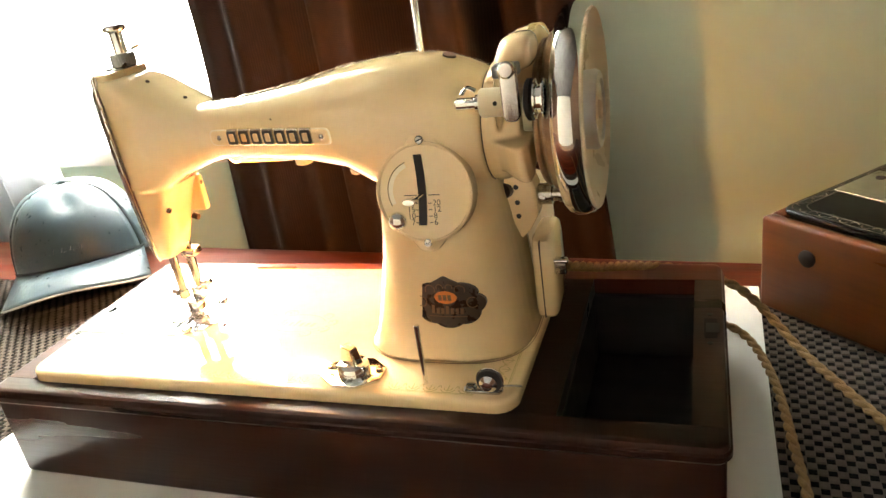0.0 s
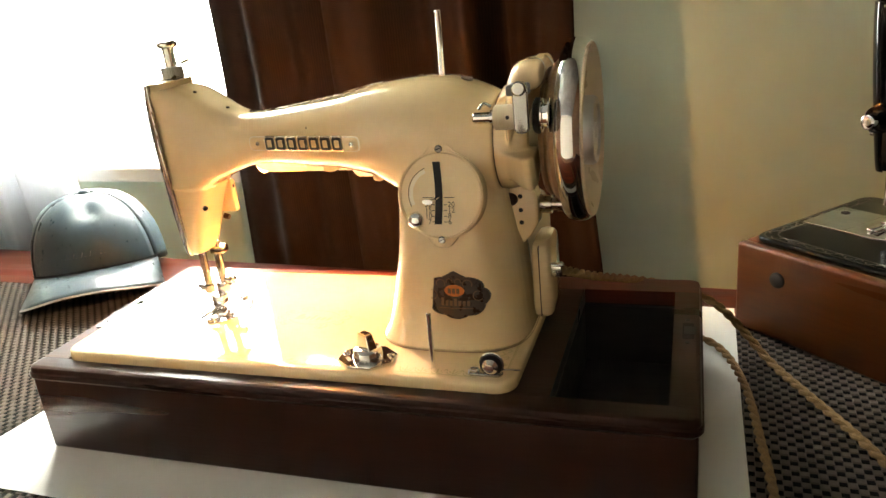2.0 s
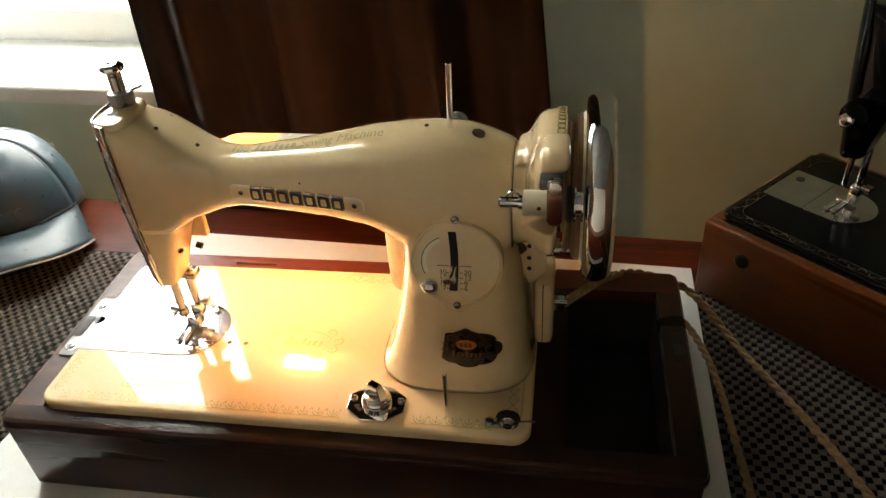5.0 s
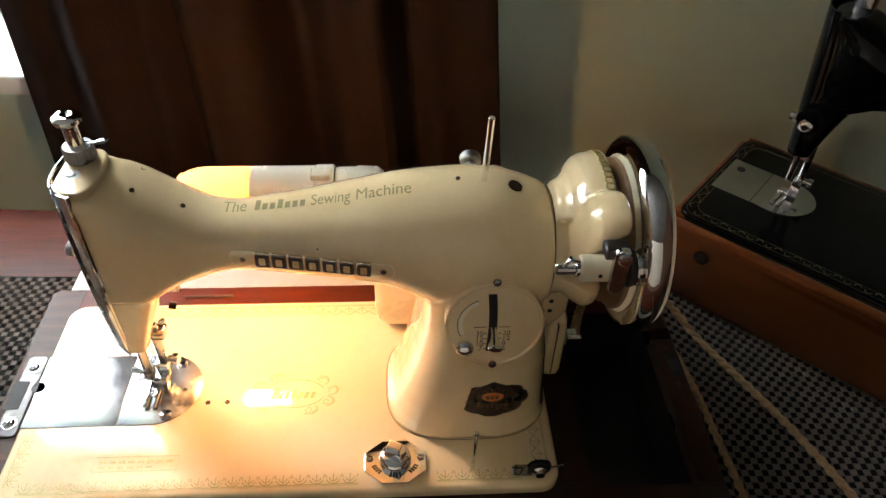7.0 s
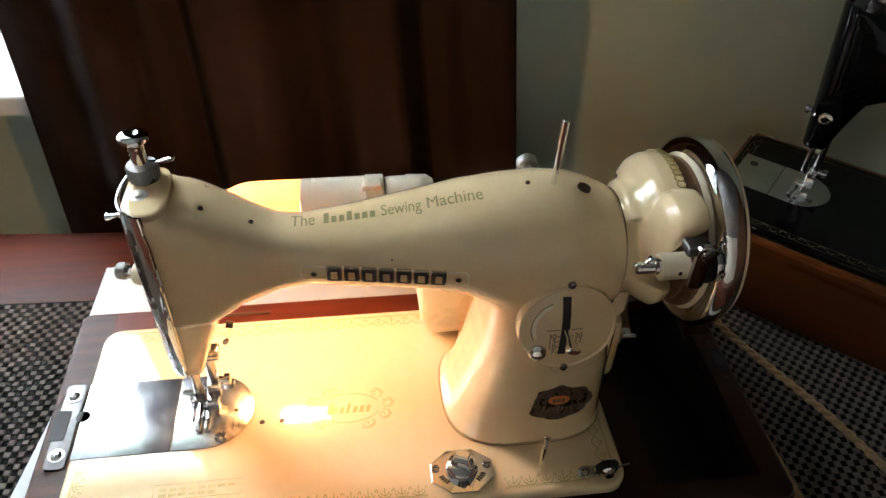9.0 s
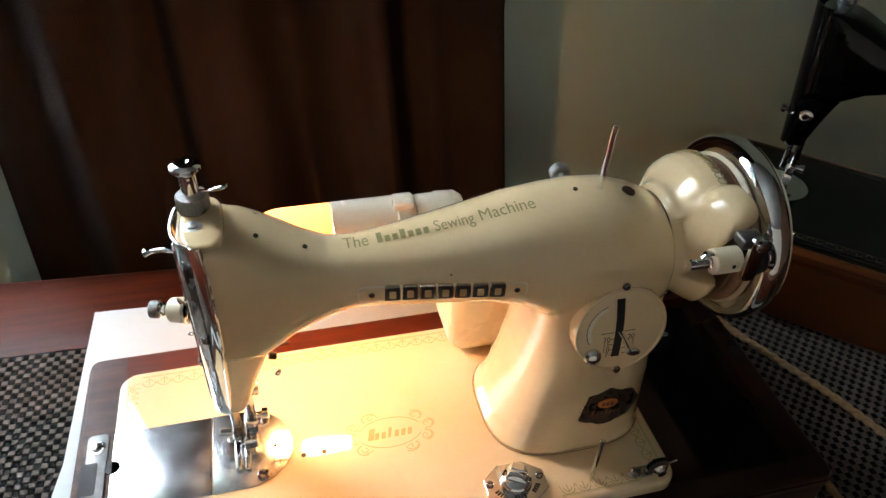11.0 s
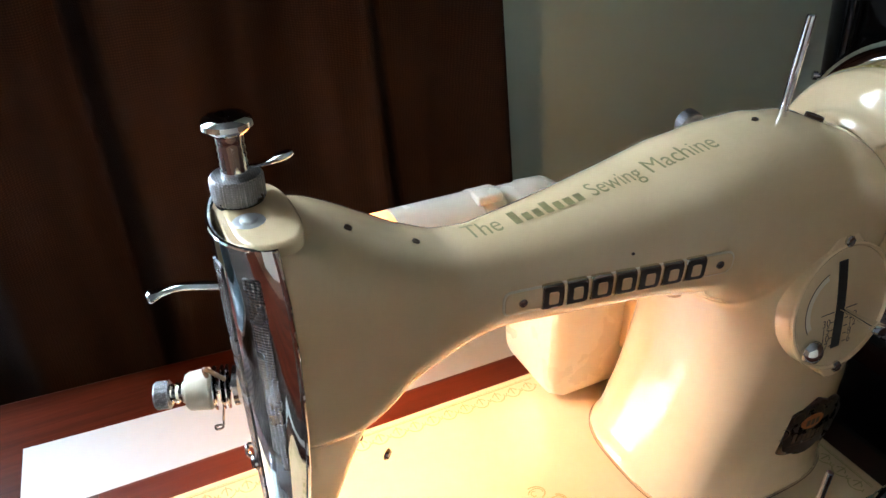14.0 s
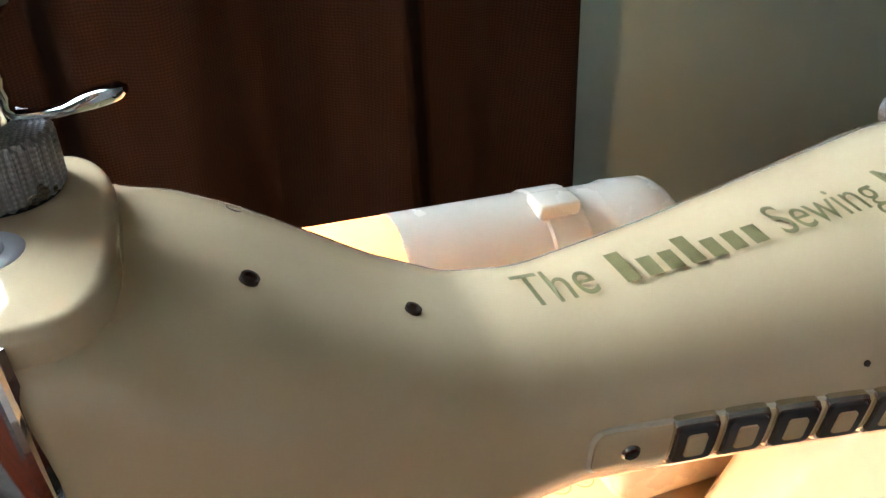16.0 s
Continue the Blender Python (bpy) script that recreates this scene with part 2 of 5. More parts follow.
def rings(bm, loops, close=True, caps=True):
    """A skin over loops of equally many points."""
    vs = [[bm.verts.new(p) for p in loop] for loop in loops]
    n = len(vs[0])
    for a, b in zip(vs, vs[1:]):
        for i in range(n if close else n - 1):
            j = (i + 1) % n
            bm.faces.new((a[i], a[j], b[j], b[i]))
    if caps:
        bm.faces.new(vs[0][::-1])
        bm.faces.new(vs[-1])
    return bm


def basis(d):
    d = Vector(d).normalized()
    a = d.orthogonal().normalized()
    return a, d.cross(a)


def lathe(bm, origin, axis, profile, seg=28):
    """Turned form: profile of (distance along the axis, radius)."""
    o, d = Vector(origin), Vector(axis).normalized()
    a, b = basis(d)
    loops = [[o + d * h + (a * math.cos(2 * math.pi * i / seg) + b * math.sin(2 * math.pi * i / seg)) * max(r, 1e-5) for i in range(seg)] for h, r in profile]
    return rings(bm, loops)


def rod(bm, p, q, r, r2=None, seg=14):
    d = Vector(q) - Vector(p)
    e = min(r * 0.25, d.length * 0.2)
    r2 = r if r2 is None else r2
    return lathe(bm, p, d, [(0, r - e), (e, r), (d.length - e, r2), (d.length, r2 - e)], seg)


def smooth_line(points, n):
    """A smooth line through points."""
    pts = [Vector(p) for p in points]
    out = []
    for i in range(len(pts) - 1):
        p0, p1, p2, p3 = pts[max(i - 1, 0)], pts[i], pts[i + 1], pts[min(i + 2, len(pts) - 1)]
        for k in range(n):
            t = k / n
            out.append(0.5 * (2 * p1 + (p2 - p0) * t + (2 * p0 - 5 * p1 + 4 * p2 - p3) * t * t + (3 * p1 - p0 - 3 * p2 + p3) * t ** 3))
    return out + [pts[-1]]


def tube(bm, points, r, seg=10, flat=1.0):
    """A tube along a line of points; r may be one number or one a point."""
    loops = []
    up = Vector((0.02, 0.03, 1))
    for i, p in enumerate(points):
        d = (Vector(points[min(i + 1, len(points) - 1)]) - Vector(points[max(i - 1, 0)])).normalized()
        a = d.cross(up).normalized()
        b = a.cross(d)
        rr = r[i] if isinstance(r, (list, tuple)) else r
        loops.append([Vector(p) + (a * math.cos(2 * math.pi * k / seg) + b * flat * math.sin(2 * math.pi * k / seg)) * rr for k in range(seg)])
    return rings(bm, loops)


def outline_plate(bm, pts, z0, z1, edge=0.0, steps=3):
    """A flat plate with a rounded upper edge over a closed outline in plan."""
    c = Vector((sum(p[0] for p in pts) / len(pts), sum(p[1] for p in pts) / len(pts)))

    def inset(d):
        out = []
        for i, p in enumerate(pts):
            a, b = Vector(pts[i - 1]), Vector(pts[(i + 1) % len(pts)])
            t = (b - a).normalized()
            nrm = Vector((-t.y, t.x))
            out.append(Vector(p) + nrm * d)
        return out
    loops = [[(p[0], p[1], z0) for p in pts]]
    if edge:
        for k in range(steps + 1):
            a = math.pi / 2 * k / steps
            loops.append([(p.x, p.y, z1 - edge + edge * math.sin(a)) for p in inset(edge * (1 - math.cos(a)))])
    else:
        loops.append([(p[0], p[1], z1) for p in pts])
    return rings(bm, loops)


def round_rect(x0, y0, x1, y1, r, n=7):
    pts = []
    for cx, cy, a0 in ((x1 - r, y0 + r, -90), (x1 - r, y1 - r, 0), (x0 + r, y1 - r, 90), (x0 + r, y0 + r, 180)):
        for k in range(n + 1):
            a = radians(a0 + 90 * k / n)
            pts.append((cx + r * math.cos(a), cy + r * math.sin(a)))
    return pts


def oval(cy, cz, hy, hz, e, n=44):
    """A rounded-square loop (superellipse) of (y, z)."""
    out = []
    for i in range(n):
        a = 2 * math.pi * i / n
        c, s = math.cos(a), math.sin(a)
        out.append((cy + hy * math.copysign(abs(c) ** (2 / e), c), cz + hz * math.copysign(abs(s) ** (2 / e), s)))
    return out


def glyphs(text, size):
    """The built-in letters as a mesh in the x, y plane, from the baseline's start."""
    cu = bpy.data.curves.new("letters", "FONT")
    cu.body, cu.size = text, size
    ob = bpy.data.objects.new("letters", cu)
    scene.collection.objects.link(ob)
    me = bpy.data.meshes.new_from_object(ob.evaluated_get(bpy.context.evaluated_depsgraph_get()))
    bpy.data.objects.remove(ob)
    bpy.data.curves.remove(cu)
    bm = bmesh.new()
    bm.from_mesh(me)
    bpy.data.meshes.remove(me)
    return bm


def ribbon(bm, pts, w, lift=0.0):
    """A flat painted line in the x, y plane."""
    vs = []
    for i, p in enumerate(pts):
        d = (Vector(pts[min(i + 1, len(pts) - 1)]) - Vector(pts[max(i - 1, 0)])).normalized()
        nrm = Vector((-d.y, d.x, 0)) * w / 2
        q = Vector((p[0], p[1], lift))
        vs.append((bm.verts.new(q + nrm), bm.verts.new(q - nrm)))
    for a, b in zip(vs, vs[1:]):
        bm.faces.new((a[0], a[1], b[1], b[0]))
    return bm


def arc(cx, cy, r, a0, a1, n=8, ry=None):
    return [(cx + r * math.cos(radians(a0 + (a1 - a0) * k / n)), cy + (ry or r) * math.sin(radians(a0 + (a1 - a0) * k / n))) for k in range(n + 1)]


def fuse(ob, voxel, rounds):
    """Joins overlapping castings into one skin with soft fillets."""
    ob.modifiers.clear()
    r = ob.modifiers.new("cast", "REMESH")
    r.mode, r.voxel_size, r.use_smooth_shade = "VOXEL", voxel, True
    s = ob.modifiers.new("fillet", "SMOOTH")
    s.factor, s.iterations = 0.5, rounds
    return ob


# ---- the room ----
SLOPE = -0.066      # the table and the window wall stand a little askew to the machine


def wall_y(x):
    return 0.52 + SLOPE * (x - 0.465)


room = pose(0.465, 0.52, 0, 0, 0, math.degrees(math.atan(SLOPE)))
X0, X1, Y1, H = -2.3, 1.7, -3.0, 2.45      # in the wall's own frame
WX0, WX1, WZ0, WZ1 = -1.75, -0.16, 0.872, 2.05


def slab(name, lo, hi, mat, label, category):
    bm = box(bmesh.new(), lo, hi)
    ob = part(name, bm, mat, None, smooth=False)
    ob.matrix_world = room
    return tagged(ob, label, category, kind="structure")


bm = bmesh.new()
for lo, hi in (((X0, 0, 0), (WX0, 0.2, H)), ((WX1, 0, 0), (X1, 0.2, H)), ((WX0, 0, 0), (WX1, 0.2, WZ0 - 0.03)), ((WX0, 0, WZ1), (WX1, 0.2, H))):
    box(bm, lo, hi)
wn_ob = part("wall_north", bm, wall_mat, None, smooth=False)
wn_ob.matrix_world = room
tagged(wn_ob, "pale grey-green painted plaster wall around the window", "wall", kind="structure")
# Unseen side walls, given the dark floor wood to reduce fill and reflections.
slab("wall_west", (X0 - 0.1, Y1, 0), (X0, 0.2, H), floor_mat, "unseen side wall, made dark to hold down bounce light", "wall")
slab("wall_east", (X1, Y1, 0), (X1 + 0.1, 0.2, H), floor_mat, "unseen side wall, made dark to hold down bounce light", "wall")
# Unseen rear wall, pale and warm so that it fills the machine's front.
slab("wall_south", (X0 - 0.1, Y1 - 0.1, 0), (X1 + 0.1, Y1, H), plain_wall, "unseen plain rear wall, kept pale to bounce light forward", "wall")
slab("floor", (X0 - 0.1, Y1 - 0.1, -0.08), (X1 + 0.1, 0.2, 0), floor_mat, "brown wooden floor", "floor")
slab("ceiling", (X0 - 0.1, Y1 - 0.1, H), (X1 + 0.1, 0.2, H + 0.08), ceiling_mat, "unseen plain ceiling, darkened to cut fill light", "ceiling")

win = thing("window_1", (WX0, 0.1, WZ0), "white painted window with bright daylight behind it", "window", room, kind="structure")
part("window_sill", outline_plate(bmesh.new(), [(WX0 - 0.05, -0.045), (WX1 + 0.05, -0.045), (WX1 + 0.05, 0.2), (WX0 - 0.05, 0.2)], WZ0 - 0.026, WZ0 - 0.002, 0.006), white_gloss, win, "glossy white sill", bevel=0.0)
for a, b in (((WX0, 0.12, WZ0), (WX0 + 0.05, 0.17, WZ1)), ((WX1 - 0.05, 0.12, WZ0), (WX1, 0.17, WZ1)), ((WX0, 0.12, WZ0), (WX1, 0.17, WZ0 + 0.05)), ((WX0, 0.12, WZ1 - 0.05), (WX1, 0.17, WZ1))):
    part("window_frame", box(bmesh.new(), a, b), white_gloss, win, smooth=False, bevel=0.004)
for a, b in (((WX0 + 0.05, 0.14, WZ0 + 0.05), (WX1 - 0.05, 0.144, WZ1 - 0.05)),):
    g = part("pane", box(bmesh.new(), a, b), glass_mat, win, smooth=False)
    g.visible_shadow = False
bm = box(bmesh.new(), (WX0 - 0.5, 0.52, 0.1), (WX1 + 0.5, 0.54, 2.7))
bd = part("backdrop", bm, outside_mat, None, smooth=False)
bd.matrix_world = room
tagged(bd, "overexposed white daylight outside the window", "backdrop", kind="structure")


# ---- curtains ----
def curtain(name, x0, x1, y, z0, z1, folds, depth, mat, label, seed):
    rnd = random.Random(seed)
    ph = [rnd.uniform(0, 6.28) for _ in range(4)]
    nx, nz = 150, 44
    bm = bmesh.new()
    rows = []
    for k in range(nz + 1):
        w = k / nz
        z = z0 + (z1 - z0) * w
        row = []
        for i in range(nx + 1):
            u = i / nx
            s = u * folds * 2 * math.pi + 0.5 * math.sin(2.2 * u * 6.28 + ph[0])
            d = depth * (math.sin(s + 0.25 * math.sin(w * 3 + ph[1])) * (0.75 + 0.3 * math.sin(u * 9 + ph[2])) + 0.30 * math.sin(2.3 * s + ph[3] + w * 1.5))
            flare = 0.11 * max(0.0, 1.02 - z) + 0.01 * (z - 1.02)
            x = x0 + (x1 - x0) * u + 0.004 * math.sin(w * 4 + u * 3) + flare * (u - 0.3) * 1.3
            row.append(bm.verts.new((x, y + d, z)))
        rows.append(row)
    for a, b in zip(rows, rows[1:]):
        for i in range(nx):
            bm.faces.new((a[i], a[i + 1], b[i + 1], b[i]))
    ob = part(name, bm, mat, None)
    ob.modifiers.clear()
    so = ob.modifiers.new("cloth", "SOLIDIFY")
    so.thickness = 0.0015
    ob.matrix_world = room
    return tagged(ob, label, "curtain")


curtain("curtain", -0.602, -0.095, -0.092, 0.12, 2.2, 3.7, 0.036, curtain_mat, "dark brown woven curtain hanging in loose folds before the window", 4)
curtain("curtain", -1.32, -0.915, -0.085, 0.12, 2.2, 5.0, 0.016, grey_curtain_mat, "grey curtain hanging bunched beside the bright window", 9)
rod_ob = thing("curtain_rod", (-0.9, -0.09, 2.2), "plain metal curtain rod above the window", "curtain rod", room)
part("pole", rod(bmesh.new(), (-1.9, -0.09, 2.215), (0.1, -0.09, 2.215), 0.012), steel, rod_ob)
for x in (-1.85, 0.05):
    part("bracket", rod(bmesh.new(), (x, 0.0, 2.215), (x, -0.09, 2.215), 0.007), steel, rod_ob)

# ---- table, placemat, paper ----
table = thing("table", (0.1, 0, 0), "red-brown varnished wooden table beneath the window", "table")
TX0, TX1, TY0 = -0.75, 1.15, -0.42


def table_back(x):
    return 0.430 + (x + 0.4) * -0.067


part("tabletop", outline_plate(bmesh.new(), [(TX0, TY0), (TX1, TY0), (TX1, table_back(TX1)), (TX0, table_back(TX0))], TABLE - 0.03, TABLE, 0.005), table_wood, table)
for x, y in ((TX0 + 0.08, TY0 + 0.08), (TX1 - 0.08, TY0 + 0.08), (TX1 - 0.08, 0.25), (TX0 + 0.08, 0.35)):
    part("leg", box(bmesh.new(), (x - 0.03, y - 0.03, 0), (x + 0.03, y + 0.03, TABLE - 0.03)), table_wood, table, smooth=False, bevel=0.004)

MAT = TABLE + 0.0016
mat_m = pose(-0.14, 0.3025, 0, 0, 0, -1.9)


def placemat():
    """A woven mat: dark ground cloth with raised strands over and under."""
    x0, x1, y0, y1, c = -0.45, 0.98, -0.40, 0.0, 0.0056
    mat = thing("placemat", (0.265, -0.2, TABLE), "brown and beige basket-woven placemat on the wooden table", "placemat", mat_m)
    part("backing_cloth", box(bmesh.new(), (x0, y0, TABLE), (x1, y1, TABLE + 0.0008)), weave_dark, mat, smooth=False)

    def strand(cx, cy, z0, hx, hy, h):
        return [(cx + sx * hx * s, cy + sy * hy * s, z0 + z) for s, z in ((1.0, 0.0006), (0.74, h)) for sx, sy in ((-1, -1), (1, -1), (1, 1), (-1, 1))]
    sides = ((4, 5, 6, 7), (0, 1, 5, 4), (1, 2, 6, 5), (2, 3, 7, 6), (3, 0, 4, 7))
    single = bpy.data.meshes.new("strand")
    single.from_pydata(strand(0, 0, 0, 0.57 * c, 0.54 * c, 0.0019), [], sides)
    single.materials.append(weave_light)
    verts, faces, tone, spots = [], [], [], []
    rnd = random.Random(3)
    for i in range(int((x1 - x0) / c)):
        for j in range(int((y1 - y0) / c)):
            over = (i + j) % 2 == 0
            cx, cy = x0 + (i + 0.5) * c, y0 + (j + 0.5) * c
            k = rnd.uniform(0.85, 1.1)
            if over and -0.11 < cx < 0.024 and -0.26 < cy < -0.125:
                spots.append((cx, cy, k))
                continue
            n = len(verts)
            verts += strand(cx, cy, TABLE, *((0.57 * c, 0.54 * c, 0.0019 * k) if over else (0.40 * c, 0.40 * c, 0.0010 * k)))
            faces += [tuple(n + q for q in f) for f in sides]
            tone += [0 if over else 1] * 5
    me = bpy.data.meshes.new("weave")
    me.from_pydata(verts, [], faces)
    me.materials.append(weave_light)
    me.materials.append(weave_dark)
    me.polygons.foreach_set("material_index", tone)
    rest = new("weave", me)
    rest.parent, rest.matrix_parent_inverse = mat, Matrix.Translation(-Vector(mat["off"]))
    tagged(rest, kind="stuff")
    for cx, cy, k in spots:
        ob = new("strand", single)
        ob.parent, ob.matrix_parent_inverse = mat, Matrix.Translation(-Vector(mat["off"]))
        ob.location, ob.scale = (cx, cy, TABLE), (1, 1, k)
    return mat


placemat()
bm = bmesh.new()
outline = [(-0.097, -0.064), (0.2, -0.070), (0.517, -0.074), (0.5175, 0.12), (0.520, 0.3115), (0.24, 0.328), (-0.057, 0.345), (-0.062, 0.17)]
outline_plate(bm, outline, TABLE + 0.0021, TABLE + 0.0026)
sheet = part("paper_sheet", bm, paper_mat, None, smooth=False)
tagged(sheet, "large sheet of white paper under the wooden machine base", "paper")

# ---- wooden base with its open compartment ----
def wooden_base():
    t = thing("machine_base", (0.228, 0.095, TABLE + 0.0028), "dark red-stained wooden base with an open empty compartment", "wooden base")
    z0, z1 = TABLE + 0.0028, BED - 0.008
    bx0, bx1, by0, by1 = -0.027, 0.4875, -0.015, 0.204

    def wallpiece(lo, hi):
        return box(bmesh.new(), lo, hi)
    part("front_panel", wallpiece((bx0 + 0.003, by0 + 0.003, z0), (bx1 - 0.003, by0 + 0.013, z1 - 0.010)), base_wood, t, bevel=0.0025)
    part("back_panel", wallpiece((bx0 + 0.003, by1 - 0.013, z0), (bx1 - 0.003, by1 - 0.003, z1 - 0.010)), base_wood, t, bevel=0.0025)
    part("side_panel", wallpiece((bx0 + 0.003, by0 + 0.013, z0), (bx0 + 0.013, by1 - 0.013, z1 - 0.010)), base_wood, t, bevel=0.002)
    part("side_panel", wallpiece((bx1 - 0.013, by0 + 0.013, z0), (bx1 - 0.003, by1 - 0.013, z1 - 0.010)), base_wood, t, bevel=0.002)
    # floor in the near-black wood, its shade painted in
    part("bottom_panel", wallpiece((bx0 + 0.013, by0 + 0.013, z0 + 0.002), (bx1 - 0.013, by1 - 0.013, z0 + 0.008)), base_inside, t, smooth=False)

    def rail(x0, y0, x1, y1, sides, mat=base_wood, r=0.0):
        """A moulded top rail; sides (left, front, right, back) that carry the stepped, rounded outer edge."""
        prof = [(0.0025, z1 - 0.012), (0.0, z1 - 0.009), (0.0, z1 - 0.0055), (0.0012, z1 - 0.0045), (0.0012, z1 - 0.003), (0.0022, z1 - 0.0010), (0.0040, z1 - 0.0002), (0.0052, z1)]
        lf, fr, rt, bk = sides
        loops = []
        for d, z in prof:
            ax0, ay0, ax1, ay1 = x0 + d * lf, y0 + d * fr, x1 - d * rt, y1 - d * bk
            lp = []
            for cx, cy, on, a0 in ((ax1, ay0, rt and fr, -90), (ax1, ay1, rt and bk, 0), (ax0, ay1, lf and bk, 90), (ax0, ay0, lf and fr, 180)):
                if on:
                    q = 0.009 - d
                    ox, oy = cx + (-q if cx == ax1 else q), cy + (-q if cy == ay1 else q)
                    lp += [(ox + q * math.cos(radians(a0 + 18 * k)), oy + q * math.sin(radians(a0 + 18 * k)), z) for k in range(6)]
                else:
                    lp.append((cx, cy, z))
            loops.append(lp)
        return part("top_rail", rings(bmesh.new(), loops), mat, t)
    rail(bx0, by0, bx1, 0.0035, (1, 1, 1, 0))                          # front
    rail(0.0022, 0.174, bx1, by1, (0, 0, 1, 1), lamp_lit_wood)                        # back
    rail(bx0, 0.0037, 0.002, by1, (1, 0, 0, 1), worn_rim)              # worn left end
    rail(0.3655, 0.0037, 0.394, 0.1738, (0, 0, 0, 0))                  # between bed and compartment
    rail(0.467, 0.0037, bx1, 0.1738, (0, 0, 1, 0))                     # right end
    # lining darker than the outer wood to stand for shade inside the compartment
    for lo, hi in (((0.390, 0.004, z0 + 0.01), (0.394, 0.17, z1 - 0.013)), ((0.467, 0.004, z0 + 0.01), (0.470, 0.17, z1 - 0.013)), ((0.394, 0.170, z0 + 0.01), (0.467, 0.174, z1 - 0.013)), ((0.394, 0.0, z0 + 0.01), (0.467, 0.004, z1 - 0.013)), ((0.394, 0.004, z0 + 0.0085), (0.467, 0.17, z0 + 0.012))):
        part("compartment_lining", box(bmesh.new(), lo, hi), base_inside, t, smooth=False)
    # lock plate of the right end
    lp = part("lock_plate", outline_plate(bmesh.new(), round_rect(0.4735, 0.093, 0.4815, 0.117, 0.001, 2), z1 + 0.0001, z1 + 0.0005), base_inside, t, "dark lock plate")
    part("keyhole", outline_plate(bmesh.new(), round_rect(0.4745, 0.099, 0.4830, 0.111, 0.0006, 2), z1 + 0.0006, z1 + 0.0009), black_metal, lp)
    for y in (0.087, 0.123):
        part("screw", lathe(bmesh.new(), (0.477, y, z1 + 0.0001), (0, 0, 1), [(0, 0.0018), (0.0005, 0.0016)], 12), black_metal, lp)
    # catch plate of the left end
    cp = part("catch_plate", outline_plate(bmesh.new(), round_rect(-0.0185, 0.056, -0.0045, 0.128, 0.0035, 4), z1 + 0.0002, z1 + 0.0014, 0.0005), dull_steel, t, "worn grey steel catch plate")
    part("catch_slot", outline_plate(bmesh.new(), round_rect(-0.0205, 0.079, -0.010, 0.104, 0.001, 2), z1 + 0.0015, z1 + 0.0019), black_metal, cp)
    for y in (0.0665, 0.1165):
        s = part("screw", lathe(bmesh.new(), (-0.0115, y, z1 + 0.0014), (0, 0, 1), [(0, 0.0056), (0.0006, 0.0054), (0.0007, 0.0042), (0.0004, 0.0040), (0.0011, 0.0030), (0.0014, 0.0012)], 18), steel, cp)
        part("slot", box(box(bmesh.new(), (-0.0137, y - 0.0005, z1 + 0.0027), (-0.0093, y + 0.0005, z1 + 0.0030)), (-0.012, y - 0.0022, z1 + 0.0027), (-0.011, y + 0.0022, z1 + 0.0031)), black_metal, s, smooth=False)
    part("hinge_knuckle", rod(bmesh.new(), (0.085, 0.190, z1 + 0.0002), (0.125, 0.190, z1 + 0.0002), 0.0016), hole_mat, t)
    for x, y in ((-0.02, -0.008), (0.478, -0.008), (0.478, 0.197), (-0.02, 0.197)):
        part("foot", lathe(bmesh.new(), (x + (0.004 if x < 0.2 else -0.004), y + (0.004 if y < 0.1 else -0.004), TABLE + 0.0027), (0, 0, 1), [(0, 0.004), (0.0012, 0.004)], 12), rubber, t)
    return t


wooden_base()

# ---- the cream sewing machine ----
ARM = ((0.092, 1.0437, 0.960, 0.0245), (0.102, 1.0428, 0.962, 0.0262), (0.110, 1.0402, 0.964, 0.0268), (0.118, 1.0366, 0.966, 0.0262), (0.128, 1.0310, 0.969, 0.0249), (0.140, 1.0243, 0.973, 0.0232), (0.155, 1.0188, 0.978, 0.0212), (0.170, 1.0187, 0.980, 0.0215),
       (0.200, 1.0225, 0.978, 0.0255), (0.236, 1.0285, 0.9755, 0.0315), (0.262, 1.034, 0.970, 0.0355), (0.285, 1.037, 0.956, 0.0390), (0.305, 1.0382, 0.948, 0.0412),
       (0.325, 1.0365, 0.948, 0.0418), (0.340, 1.0315, 0.950, 0.0405), (0.350, 1.0270, 0.953, 0.0385), (0.3555, 1.0235, 0.957, 0.0365))
AY = 0.088          # the arm's middle


def arm_at(x):
    xs = [s[0] for s in ARM]
    return [float(np.interp(x, xs, [s[k] for s in ARM])) for k in (1, 2, 3)]


def arm_e(x):
    return float(np.interp(x, (0.11, 0.135, 0.170), (4.2, 3.5, 2.3)))


def arm_point(x, a, lift=0.0):
    """A place on the arm's skin; a: degrees up from the front's middle."""
    zt, zb, hy = arm_at(x)
    e, cz, hz = arm_e(x), (zt + zb) / 2, (zt - zb) / 2
    c, s = math.cos(radians(a)), math.sin(radians(a))
    return Vector((x, AY - (hy + lift) * abs(c) ** (2 / e), cz + (hz + lift) * math.copysign(abs(s) ** (2 / e), s)))


